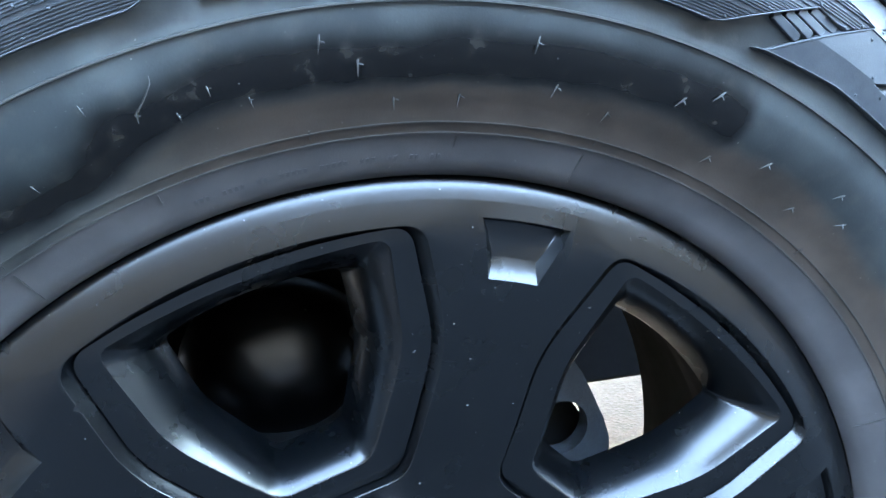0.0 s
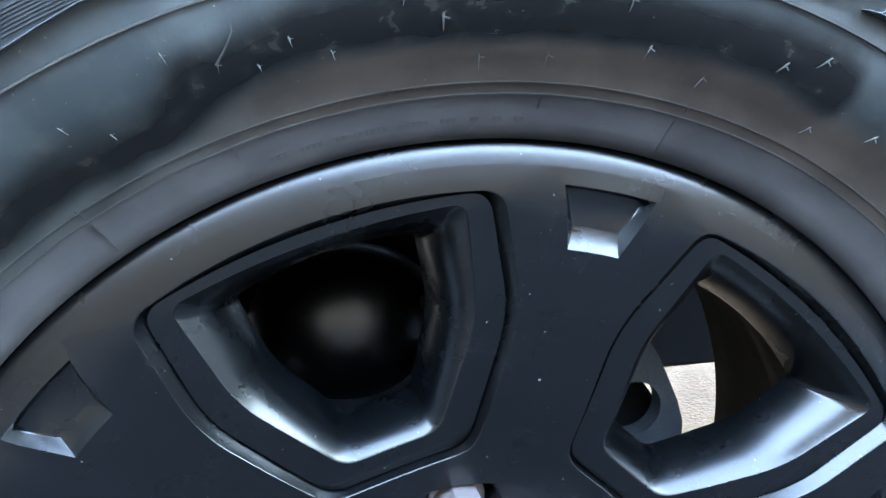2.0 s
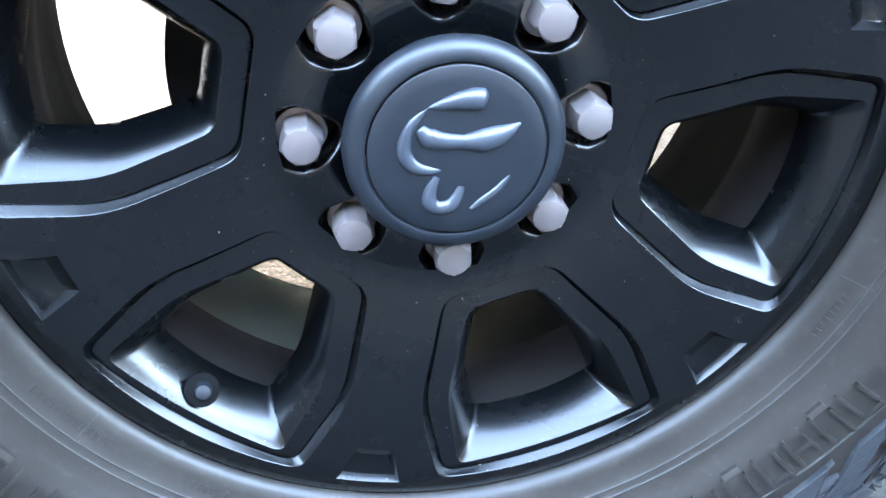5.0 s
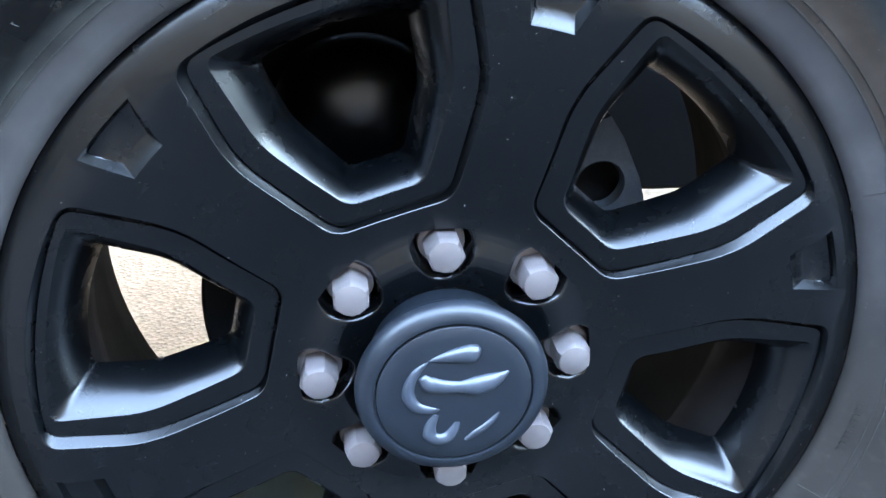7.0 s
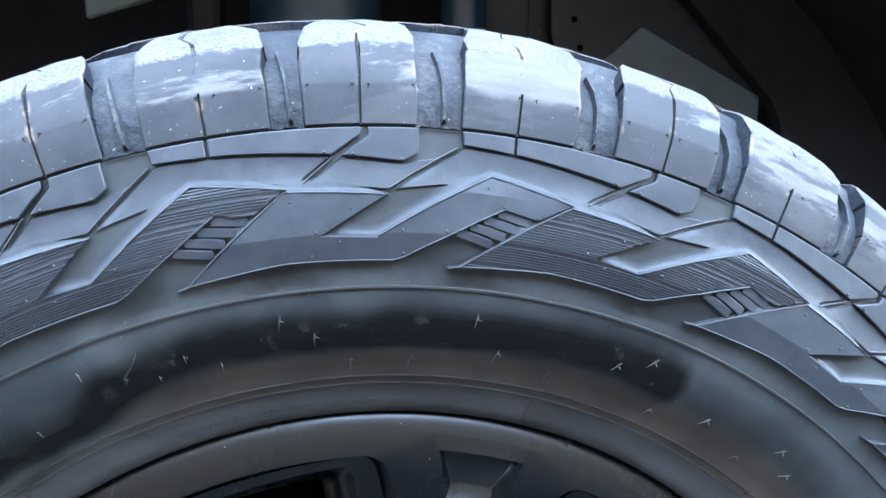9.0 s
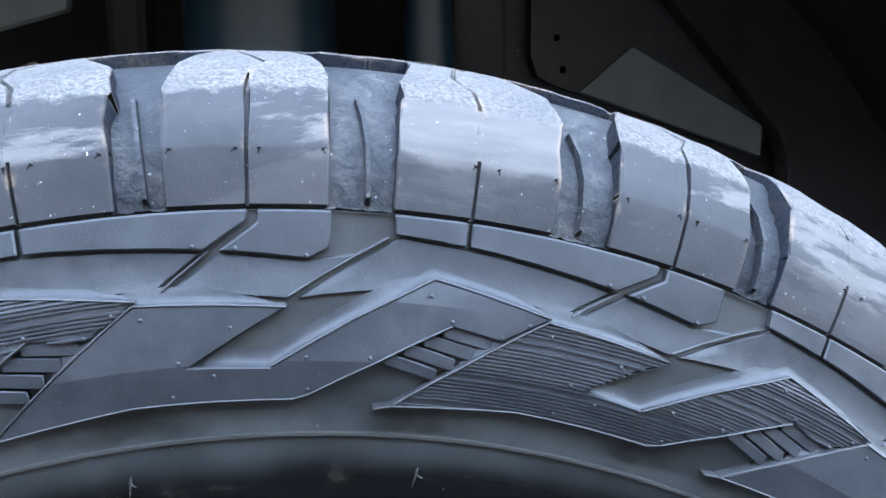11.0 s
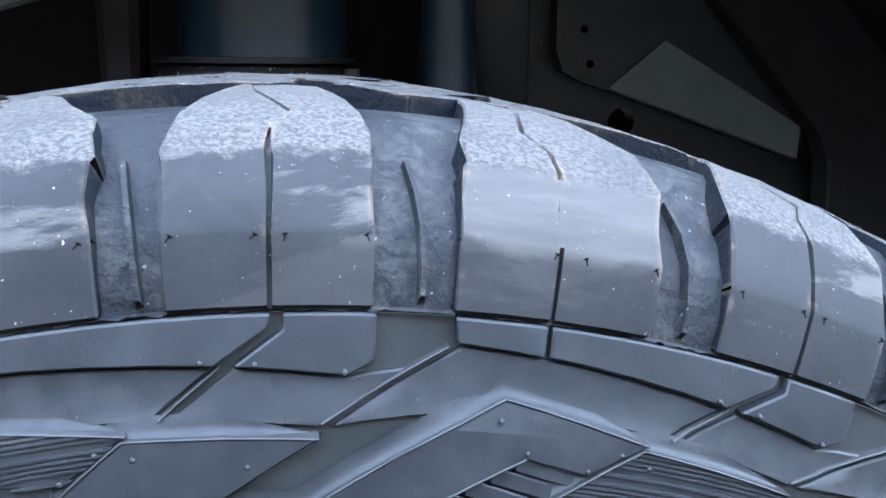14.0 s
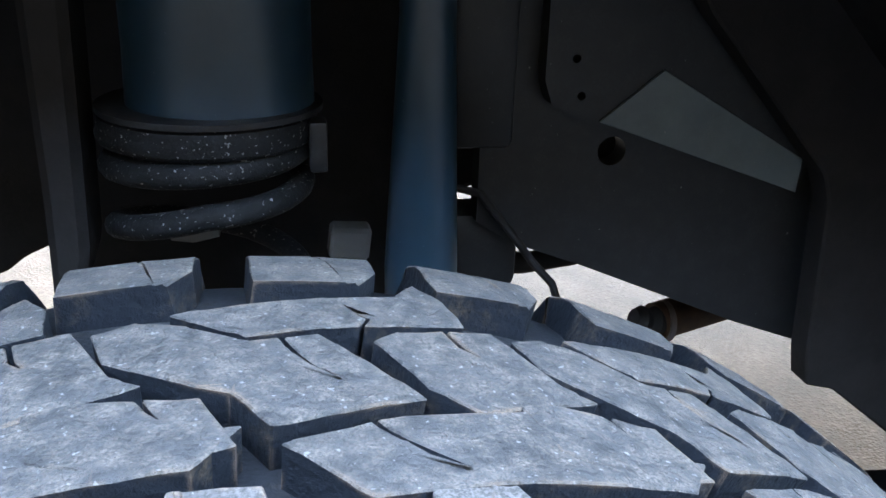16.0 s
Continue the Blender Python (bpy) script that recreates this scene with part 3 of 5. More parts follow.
for (ua, va), (ub, vb) in zip(LIP, LIP[1:]):
    d = Vector(((ub - ua) * 0.0062, vb - va)).normalized()
    nx, ny = -d.y * 0.00026 / 0.0062, d.x * 0.00026
    lips.append(finish(mapped_plate([(ua - nx, va - ny), (ua + nx, va + ny), (ub + nx, vb + ny), (ub - nx, vb - ny)], on_side, 0.0046, -0.001, bevel=0.0002), "lip", LIP_RUBBER, tyre))


def fillet_bm(path, width=0.0046):
    """A hollow ramp from the shelf up to a block's edge, along a path with mitred corners."""
    bm = bmesh.new()
    K = 0.0066
    flat = [Vector((u * K, v)) for u, v in path]
    ways = [(q - p).normalized() for p, q in zip(flat, flat[1:])]
    outs = [Vector((d.y, -d.x)) for d in ways]
    samples = []
    for i, (p, q) in enumerate(zip(flat, flat[1:])):
        for k in range(12):
            t = k / 12
            out = outs[i]
            if k == 0 and i:
                out = (outs[i - 1] + outs[i]).normalized()
                out = out / max(0.4, out.dot(outs[i]))
            samples.append((p.lerp(q, t), out))
    samples.append((flat[-1], outs[-1]))
    rows = []
    for k, (p, out) in enumerate(samples):
        e = min(1.0, 0.1 + k / 5, 0.05 + (len(samples) - 1 - k) / 7)
        row = []
        for w in (0.0, 0.0005, 0.0010, 0.0016, 0.0024, 0.0034, width):
            c = p + out * w * e
            row.append(bm.verts.new(on_side(c.x / K, c.y, 0.00150 + 0.0024 * math.exp(-w / 0.0010))))
        rows.append(row)
    for p, q in zip(rows, rows[1:]):
        for j in range(6):
            bm.faces.new((p[j], p[j + 1], q[j + 1], q[j]))
    return bm


fillets = []
for path in ([(-3.0, 0.3661), (-6.8, 0.3838), (-13.2, 0.3813)], [(-9.2, 0.3653), (-12.5, 0.3642), (-19.6, 0.3912), (-25.2, 0.3850)]):
    fillets.append(finish(fillet_bm(path), "fillet", RUBBER_TOP, tyre, sharp=60))


def notch_ramp_bm():
    """The steep side of the notch: a wedge that falls from the block's edge to the bare sidewall."""
    bm = bmesh.new()
    rows = []
    for k in range(9):
        t = k / 8
        u, v = -13.2 + 4.2 * t, 0.3813 - 0.0159 * t
        wide = 0.10 + 0.60 * t
        rows.append([bm.verts.new(on_side(u - wide * w, v + 0.0004 * w, h)) for w, h in ((0.0, 0.0042), (0.35, 0.0026), (0.75, 0.0006), (1.0, -0.0012))])
    for a, b in zip(rows, rows[1:]):
        for j in range(3):
            bm.faces.new((a[j], a[j + 1], b[j + 1], b[j]))
    return bm


fillets.append(finish(notch_ramp_bm(), "notch_ramp", RUBBER_TOP, tyre, sharp=60))
EDGE_LIPS = [((0.1, 0.3520), (-6.8, 0.3840), 0.0046), ((-6.8, 0.3840), (-13.2, 0.3815), 0.0046), ((-12.5, 0.3645), (-19.6, 0.3914), 0.0046), ((-19.6, 0.3914), (-25.2, 0.3852), 0.0046), ((0.75, 0.4018), (5.0, 0.3840), 0.0026), ((-9.95, 0.3970), (-7.95, 0.3868), 0.0026)]
for (ua, va), (ub, vb), top in EDGE_LIPS:
    d = Vector(((ub - ua) * 0.0066, vb - va)).normalized()
    nx, ny = -d.y * 0.00024 / 0.0066, d.x * 0.00024
    lips.append(finish(mapped_plate([(ua - nx, va - ny), (ua + nx, va + ny), (ub + nx, vb + ny), (ub - nx, vb - ny)], on_side, top, -0.001, bevel=0.0002), "lip", LIP_RUBBER, tyre))
RIVETS = [(-19.5, 0.3868), (-20.6, 0.3797), (-23.0, 0.3770), (-24.2, 0.3820), (-7.1, 0.3800), (-10.8, 0.3760), (-8.5, 0.3669), (-10.0, 0.3623), (-14.1, 0.3670), (-17.0, 0.3672), (-8.1, 0.3568), (-14.2, 0.3570), (-9.4, 0.3990), (-11.1, 0.3980), (-14.0, 0.3959)]
rivets = []
for u, v in RIVETS:
    ring = [(u + 0.095 * math.cos(a), v + 0.00062 * math.sin(a)) for a in (2 * math.pi * k / 10 for k in range(10))]
    rivets.append(finish(mapped_plate(ring, on_side, 0.0048, 0.002, bevel=0.0003), "rivet", RUBBER_TOP, tyre))
MOTIF = [cap_a, cap_b, cap_c, shelf_a, shelf_b] + fillets + fins + lips + rivets
for ob in MOTIF:
    ob.matrix_local = turn(TIPS[0])
for i, tip in enumerate(TIPS):
    if i > 1:
        again(plain_block if i % 2 else ribbed_base, turn(tip), tyre)
        if i % 2 == 0:
            again(ribs, turn(tip), tyre)
    if i > 0:
        for ob in MOTIF:
            again(ob, turn(tip), tyre)

# shoulder lugs: an outline of (y, radius) rows from the sidewall edge over the shoulder into the tread
LUG_ROWS = [(-0.0268, 0.4090), (-0.0284, 0.4102), (-0.0270, 0.4180), (-0.0248, 0.4262), (-0.0243, 0.4274), (-0.0190, 0.4350), (-0.0126, 0.4424), (-0.0104, 0.4440), (-0.0020, 0.4482), (0.0080, 0.4518), (0.0200, 0.4542), (0.0340, 0.4560), (0.0480, 0.4568)]


lug_rng = random.Random(12)


def lug_bm(left, right, sipe, rows_with_sipe, zig):
    """left, right: functions of the row's share 0..1 giving degrees; a sipe cut of about 1 mm runs down the rows named."""
    bm = bmesh.new()
    n = len(LUG_ROWS)
    grid = []
    w, depth = 0.085, 0.0022
    for i, (y, r) in enumerate(LUG_ROWS):
        s = i / (n - 1)
        a, b = left(s), right(s)
        c = sipe + (zig(s) if zig else 0)
        cols = [a, a - 0.08, a + (c + w - a) * 0.5, c + w, c + w * 0.9, c - w * 0.9, c - w, b + (c - w - b) * 0.5, b + 0.08, b]
        nxt = LUG_ROWS[min(i + 1, n - 1)]
        prv = LUG_ROWS[max(i - 1, 0)]
        ty, tr = nxt[0] - prv[0], nxt[1] - prv[1]
        length = math.hypot(ty, tr)
        ny, nr = -tr / length, ty / length
        row = []
        rag = [lug_rng.uniform(-0.11, 0.11) if i > 4 else 0.0 for side in range(2)]
        cols = [d + (rag[0] if j < 2 else rag[1] if j > 7 else 0.0) for j, d in enumerate(cols)]
        for j, deg in enumerate(cols):
            sink = depth if (j in (4, 5) and i in rows_with_sipe) else (0.0007 if j in (0, 9) else 0.0)
            chip = lug_rng.uniform(-0.0005, 0.0005) if i > 4 and j not in (4, 5) else 0.0
            row.append(bm.verts.new(polar(r - nr * sink + chip, deg + chip * 160, y - ny * sink)))
        foot_r, foot_y = r - nr * 0.018, y - ny * 0.018
        row = [bm.verts.new(polar(foot_r, a + 0.25, foot_y))] + row + [bm.verts.new(polar(foot_r, b - 0.25, foot_y))]
        grid.append(row)
    for ra, rb in zip(grid, grid[1:]):
        for j in range(len(ra) - 1):
            bm.faces.new((ra[j], ra[j + 1], rb[j + 1], rb[j]))
    bm.faces.new(grid[-1])
    bm.faces.new(grid[0][::-1])
    return bm


def shaded_sides(ob):
    """The walls down into the gaps have shade in their colour, darker than the rubbed outside."""
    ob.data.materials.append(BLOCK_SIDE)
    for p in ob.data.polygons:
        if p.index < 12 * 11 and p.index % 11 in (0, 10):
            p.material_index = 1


def line(*pts):
    return lambda s: interp(s, list(pts))


lug_a = finish(lug_bm(line((0, -8.75), (0.667, -8.75), (0.75, -9.1), (0.917, -10.2), (1, -10.6)), line((0, -15.3), (0.667, -15.2), (0.75, -15.0), (0.917, -14.2), (1, -13.7)), -12.0, range(1, 12), line((0, 0), (0.67, 0), (0.75, -0.62), (0.917, 0.7), (1, 0.9))), "shoulder_lug", LUG, tyre, sharp=16)
lug_b = finish(lug_bm(line((0, 0.65), (0.5, 0.6), (0.6, 0.35), (0.667, 0.5), (0.75, 0.2), (0.917, -0.4), (1, -0.5)), line((0, -6.4), (0.667, -6.4), (0.75, -6.1), (0.917, -4.6), (1, -3.6)), -2.75, (1, 2, 3, 7, 8, 9, 10), line((0, 0), (0.58, 0), (0.66, 0.08), (0.75, 0.9), (0.875, 0.45), (1, 0.2))), "shoulder_lug", LUG, tyre, sharp=16)
shaded_sides(lug_a), shaded_sides(lug_b)


def slip(tip):
    """The moulder's uneven pitch: how far the wide lug of a motif strays."""
    return -0.3 if abs(tip - 82.5) < 1 else 0.4 if abs(tip - 100.75) < 1 else 0.1


lug_a.matrix_local, lug_b.matrix_local = turn(TIPS[0] + slip(TIPS[0])), turn(TIPS[0])
for tip in TIPS[1:]:
    again(lug_a, turn(tip + slip(tip)), tyre)
    again(lug_b, turn(tip), tyre)
# a thin rib down the middle of each gap
rib_bm = bmesh.new()
GAP_ROWS = [(-0.0262, 0.4110), (-0.0248, 0.4180), (-0.0205, 0.4270), (-0.0130, 0.4340), (-0.0020, 0.4398)]
rows = []
for i, (y, r) in enumerate(GAP_ROWS):
    bend = 0.5 * (i / 4) ** 2
    rows.append([rib_bm.verts.new(polar(r + dr, d + bend, y - dy)) for d, dr, dy in ((-0.16, -0.002, -0.002), (-0.085, 0.0019, 0.0019), (0.085, 0.0019, 0.0019), (0.16, -0.002, -0.002))])
for a, b in zip(rows, rows[1:]):
    for j in range(3):
        rib_bm.faces.new((a[j], a[j + 1], b[j + 1], b[j]))
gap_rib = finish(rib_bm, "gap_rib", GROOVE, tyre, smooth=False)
gap_rib.matrix_local = turn(TIPS[0] - 7.6)
for tip in TIPS:
    if tip != TIPS[0]:
        again(gap_rib, turn(tip - 7.6), tyre)
    again(gap_rib, turn(tip - 16.5), tyre)
# the inner shoulder: squarer, evenly spaced lugs, turned end for end
NEAR_ROWS = LUG_ROWS
LUG_ROWS = [(y, r + 0.0055 * max(0.0, min(1.0, (y + 0.03) / 0.02)) * max(0.0, (0.05 - y) / 0.06)) for y, r in NEAR_ROWS if y < 0.036]
far_lug = finish(lug_bm(line((0, 3.3), (0.8, 3.2), (0.91, 3.1), (1, 2.3)), line((0, -3.3), (0.75, -3.2), (1, -2.9)), 0.2, range(5, 11), line((0, -0.6), (0.5, -0.6), (0.75, 0.2), (1, 1.4))), "shoulder_lug", TREAD, tyre, sharp=16)
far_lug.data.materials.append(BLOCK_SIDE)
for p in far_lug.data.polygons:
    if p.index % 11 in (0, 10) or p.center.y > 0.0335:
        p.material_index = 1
for k in range(40):
    m = Matrix.Translation((0, 2 * MID, 0)) @ Matrix.Rotation(math.pi, 4, "X") @ turn(-85.1 - 9.0 * k)
    if k == 0:
        far_lug.matrix_local = m
    else:
        again(far_lug, m, tyre)

# centre blocks, (degrees from tip, y)
BLOCKS = [
    [(4.4, 0.0651), (0.0, 0.0784), (-6.6, 0.0891), (-8.2, 0.0751), (-12.6, 0.0742), (-11.0, 0.0560), (-4.0, 0.0500), (1.5, 0.0420)],
    [(12.0, 0.1361), (10.3, 0.1421), (8.1, 0.1353), (5.5, 0.1234), (2.7, 0.1282), (-1.2, 0.0883), (4.7, 0.0728), (6.2, 0.0922), (7.4, 0.0955), (11.1, 0.1148)],
    [(9.0, 0.1451), (8.2, 0.1489), (2.3, 0.1587), (-1.2, 0.1645), (-2.4, 0.1789), (-3.7, 0.1642), (-4.2, 0.1430), (5.7, 0.1270)],
    [(0.4, 0.1249), (-0.7, 0.1324), (-5.4, 0.1400), (-7.6, 0.1059), (-8.9, 0.0982), (-3.1, 0.0823), (-1.4, 0.0950)],
    [(13.3, 0.0888), (11.5, 0.0925), (7.2, 0.0888), (5.8, 0.0650), (9.6, 0.0560), (12.5, 0.0660)],
]


def slit(poly, i, f, path):
    """Cuts a narrow sipe into an outline: from share f of edge i inwards along the path (degrees, y)."""
    a, b = Vector(poly[i]), Vector(poly[(i + 1) % len(poly)])
    p = a.lerp(b, f)
    d = (b - a)
    e = d * (0.0009 / math.hypot(d.x * 0.008, d.y))
    pts = [p] + [p + Vector(q) for q in path]
    one = [tuple(q - e) for q in pts[:-1]] + [tuple(pts[-1])] + [tuple(q + e) for q in pts[:-1]][::-1]
    return poly[:i + 1] + one + poly[i + 1:]


BLOCKS[0] = slit(BLOCKS[0], 0, 0.75, [(-1.2, -0.010), (-2.2, -0.017)])
BLOCKS[1] = slit(BLOCKS[1], 3, 0.45, [(-0.6, -0.012), (-1.6, -0.022)])
BLOCKS[2] = slit(BLOCKS[2], 6, 0.5, [(-0.4, 0.007), (0.2, 0.013)])
BLOCKS[3] = slit(BLOCKS[3], 1, 0.5, [(-0.5, -0.012), (-1.3, -0.020)])
BLOCKS[4] = slit(BLOCKS[4], 1, 0.5, [(-0.4, -0.006), (-1.0, -0.012)])
blocks = []
for outline in BLOCKS:
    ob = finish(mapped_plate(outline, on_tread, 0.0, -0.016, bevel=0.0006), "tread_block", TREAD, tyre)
    # side walls take the rubber that has shade in its colour
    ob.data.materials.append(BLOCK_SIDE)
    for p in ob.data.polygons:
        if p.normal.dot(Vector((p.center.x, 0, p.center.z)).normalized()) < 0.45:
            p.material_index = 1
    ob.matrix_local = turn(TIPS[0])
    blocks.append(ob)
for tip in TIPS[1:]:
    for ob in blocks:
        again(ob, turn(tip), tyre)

# the serrated flash along the mould's parting line
flash_bm = bmesh.new()
flash_rng = random.Random(9)
inner, outer = [], []
for k in range(1440):
    inner.append(flash_bm.verts.new(polar(0.4084, k * 0.25, -0.0272)))
    outer.append(flash_bm.verts.new(polar(0.4090 + flash_rng.uniform(-0.0002, 0.0007), k * 0.25, -0.0291)))
for k in range(1440):
    flash_bm.faces.new((inner[k], inner[(k + 1) % 1440], outer[(k + 1) % 1440], outer[k]))
finish(flash_bm, "seam_flash", GROOVE, tyre, smooth=False)

# moulding whiskers: a low flake with a bent hair
def whisker_bm(length=0.0115, hair=0.0024):
    bm = tube([(0, 0, -length / 2), (0, -0.0004, -length * 0.2), (0, -0.0006, 0), (0, -0.0004, length * 0.2), (0, 0, length / 2)], [0.0001, 0.00035, 0.0006, 0.0004, 0.0001], 6)
    me = bpy.data.meshes.new("tmp")
    h = tube([(0, 0, 0), (0.0010, -0.0012, -0.0003), (0.0022, -0.0016, -0.0006), (hair, -0.0017, -0.0004)], [0.0004, 0.0003, 0.00025, 0.00015], 6)
    h.to_mesh(me)
    h.free()
    bm.from_mesh(me)
    bpy.data.meshes.remove(me)
    return bm


PALE = material("pale_flash_rubber", (0.026, 0.0245, 0.0215), 0.5, vary=0.3)
WHISKERS = [(95.4, 0.3302, 12), (80.6, 0.3291, 8), (78.2, 0.3132, 20), (65.6, 0.3290, 35), (107.4, 0.3207, 15), (73.1, 0.3073, 25), (85.3, 0.3061, 10), (90.3, 0.3053, 0), (93.0, 0.3205, 5), (110.2, 0.3298, -10), (102.8, 0.3220, -5), (100.4, 0.3140, -8),
            (105.1, 0.3158, -12), (115.3, 0.3132, -20), (117.5, 0.3229, -25), (68.2, 0.3214, 35), (62.7, 0.3052, 40), (58.2, 0.3140, 40), (52.8, 0.3061, 45), (50.9, 0.3217, 42), (48.5, 0.3138, 48), (40.0, 0.3180, 40), (124.0, 0.3200, -30), (131.0, 0.3110, -20)]


def side_frame(deg, r, lift, spin=0.0):
    """A frame on the sidewall: x clockwise along the tread, z away from the axle."""
    a = radians(deg)
    cw, out = Vector((math.sin(a), 0, -math.cos(a))), Vector((math.cos(a), 0, math.sin(a)))
    m = Matrix((cw, Vector((0, 1, 0)), out)).transposed().to_4x4()
    m.translation = on_side(deg, r, lift)
    return m @ Matrix.Rotation(radians(spin), 4, "Y")


whisker = finish(whisker_bm(), "whisker", PALE, tyre)
for k, (deg, r, spin) in enumerate(WHISKERS):
    m = side_frame(deg, r, 0.0, spin) @ Matrix.Scale(0.55 if deg > 96 else 0.85, 4)
    if k == 0:
        whisker.matrix_local = m
    else:
        again(whisker, m, tyre)
finish(lathe([(0.3416, -0.0362), (0.3417, -0.0376), (0.3425, -0.0376), (0.3426, -0.0362)], 240), "mould_line", PALE, tyre, sharp=60)
for r, y in ((0.2903, -0.0117), (0.2951, -0.0150)):
    finish(lathe([(r - 0.0003, y + 0.0004), (r - 0.0002, y - 0.0005), (r + 0.0002, y - 0.0006), (r + 0.0003, y + 0.0003)], 240), "mould_line", PALE, tyre, sharp=60)
# joints of the mould across the bead, and one long hair left by a vent
for u, lo_r, hi_r in ((72.9, 0.2735, 0.2885), (120.9, 0.2735, 0.2885), (108.9, 0.2840, 0.2890), (96.7, 0.2925, 0.2965), (84.7, 0.2840, 0.2900), (72.6, 0.2925, 0.2965), (48.3, 0.2925, 0.2965), (120.9, 0.2925, 0.2965), (24.0, 0.2735, 0.2885), (-24.0, 0.2735, 0.2885), (168.0, 0.2735, 0.2885), (216.0, 0.2735, 0.2885)):
    finish(mapped_plate([(u - 0.05, lo_r), (u - 0.05, hi_r), (u + 0.05, hi_r), (u + 0.05, lo_r)], on_side, 0.0006, -0.0005, bevel=0), "mould_joint", PALE, tyre, smooth=False)
finish(tube([tuple(on_side(107.5, 0.3207, 0.0003)), tuple(on_side(106.9, 0.3235, 0.0012)), tuple(on_side(106.4, 0.3262, 0.0016)), tuple(on_side(105.9, 0.3295, 0.0012)), tuple(on_side(105.8, 0.3321, 0.0006))], [0.0005, 0.00035, 0.0003, 0.00025, 0.00012], 6), "vent_hair", PALE, tyre)
nib = finish(whisker_bm(0.0026, 0.0026), "nib", BLACKHAIR, tyre)
NIBS = [(-9.1, 0.4264), (-11.6, 0.4262), (-12.5, 0.4262), (-15.0, 0.4264), (-2.6, 0.4258), (-3.6, 0.4258), (-6.1, 0.4264)]
for i, tip in enumerate(TIPS[:10]):
    for j, (u, v) in enumerate(NIBS):
        m = side_frame(tip + u + (slip(tip) if j < 4 else 0), v, 0.0012 if j < 9 else 0.0028, 90 + 40 * math.sin(i * 3 + j * 5)) @ Matrix.Scale(0.6, 4)
        if i == 0 and j == 0:
            nib.matrix_local = m
        else:
            again(nib, m, tyre)


rng = random.Random(4)


PRINT = material("dark_moulded_print", (0.024, 0.0225, 0.022), 0.5)


def char_bar(u, v, w, h, lift=0.0005, look_of=RUBBER):
    return finish(mapped_plate([(u - w / 2, v - h / 2), (u - w / 2, v + h / 2), (u + w / 2, v + h / 2), (u + w / 2, v - h / 2)], on_side, lift, -0.0005, bevel=0), "lettering_bar", look_of, tyre, smooth=False)


# worn small print round the bead, too faint to read, as bars
deg = 106.6
while deg > 84.5:
    n = rng.randint(2, 5)
    for k in range(n):
        char_bar(deg, 0.2797, 0.30, 0.0019, 0.0004, PRINT)
        deg -= 0.50
    deg -= 0.9
for base, count in ((-16.0, 9), (-33.0, 8), (-152.0, 14), (-128.0, 6)):
    for k in range(count):
        char_bar(base + 0.95 * k, 0.2830, 0.5, 0.0042, 0.0007)
# the maker's large outlined lettering, as plain raised shapes
for base, count in ((-62.0, 7), (-158.0, 8)):
    for k in range(count):
        u = base + 4.4 * k
        for du, v, w, h in ((-1.5, 0.3250, 0.45, 0.024), (1.2, 0.3250 + 0.003 * (k % 2), 0.45, 0.018 + 0.006 * (k % 2)), (-0.1, 0.3360 - 0.012 * (k % 3), 2.4, 0.0030)):
            char_bar(u + du, v, w, h, 0.0028)

# ---- alloy wheel face ----
WIN = 105.8
FACE_Y = [(0.090, 0.0236), (0.0960, 0.0237), (0.1020, 0.0232), (0.1100, 0.0217), (0.1185, 0.0195), (0.150, 0.0120), (0.200, 0.0035), (0.235, -0.0011), (0.2420, -0.0021), (0.2470, -0.0021), (0.2510, -0.0015), (0.2555, -0.0004), (0.2600, 0.00105)]


def face_y(r):
    return interp(r, FACE_Y)


def rounded(corners, radii, arc_r, counts):
    """A loop, mirrored about the vertical: outer arc, corner A, side, corner K, side, corner C, bottom."""
    A, K, C = [Vector(c) for c in corners]
    ra, rk, rc = radii
    top_mid = Vector((0, arc_r))

    def corner(prev, p, nxt, cut, n):
        a = p + (prev - p).normalized() * cut
        b = p + (nxt - p).normalized() * cut
        return [a * (1 - t) ** 2 + p * 2 * t * (1 - t) + b * t * t for t in (k / n for k in range(n + 1))]

    n_top, n_a, n_s1, n_k, n_s2, n_c, n_b = counts
    ang_a = math.atan2(A.x, A.y)
    before_a = Vector((math.sin(ang_a * 0.8), math.cos(ang_a * 0.8))) * (arc_r + (A.length - arc_r) * 0.64)
    ca = corner(before_a, A, K, ra, n_a)
    ck = corner(A, K, C, rk, n_k)
    cc = corner(K, C, Vector((-C.x, C.y)), rc, n_c)
    right = []
    a0 = math.atan2(ca[0].x, ca[0].y)
    for k in range(n_top):
        t = k / n_top
        right.append(Vector((math.sin(a0 * t), math.cos(a0 * t))) * (arc_r + (ca[0].length - arc_r) * t * t))
    right += ca
    right += [ca[-1].lerp(ck[0], k / n_s1) for k in range(1, n_s1)]
    right += ck
    right += [ck[-1].lerp(cc[0], k / n_s2) for k in range(1, n_s2)]
    right += cc
    right += [cc[-1].lerp(Vector((0, C.y)), k / n_b) for k in range(1, n_b)]
    right.append(Vector((0, C.y)))
    return right + [Vector((-p.x, p.y)) for p in right[-2:0:-1]]


COUNTS = (8, 6, 5, 6, 5, 6, 3)
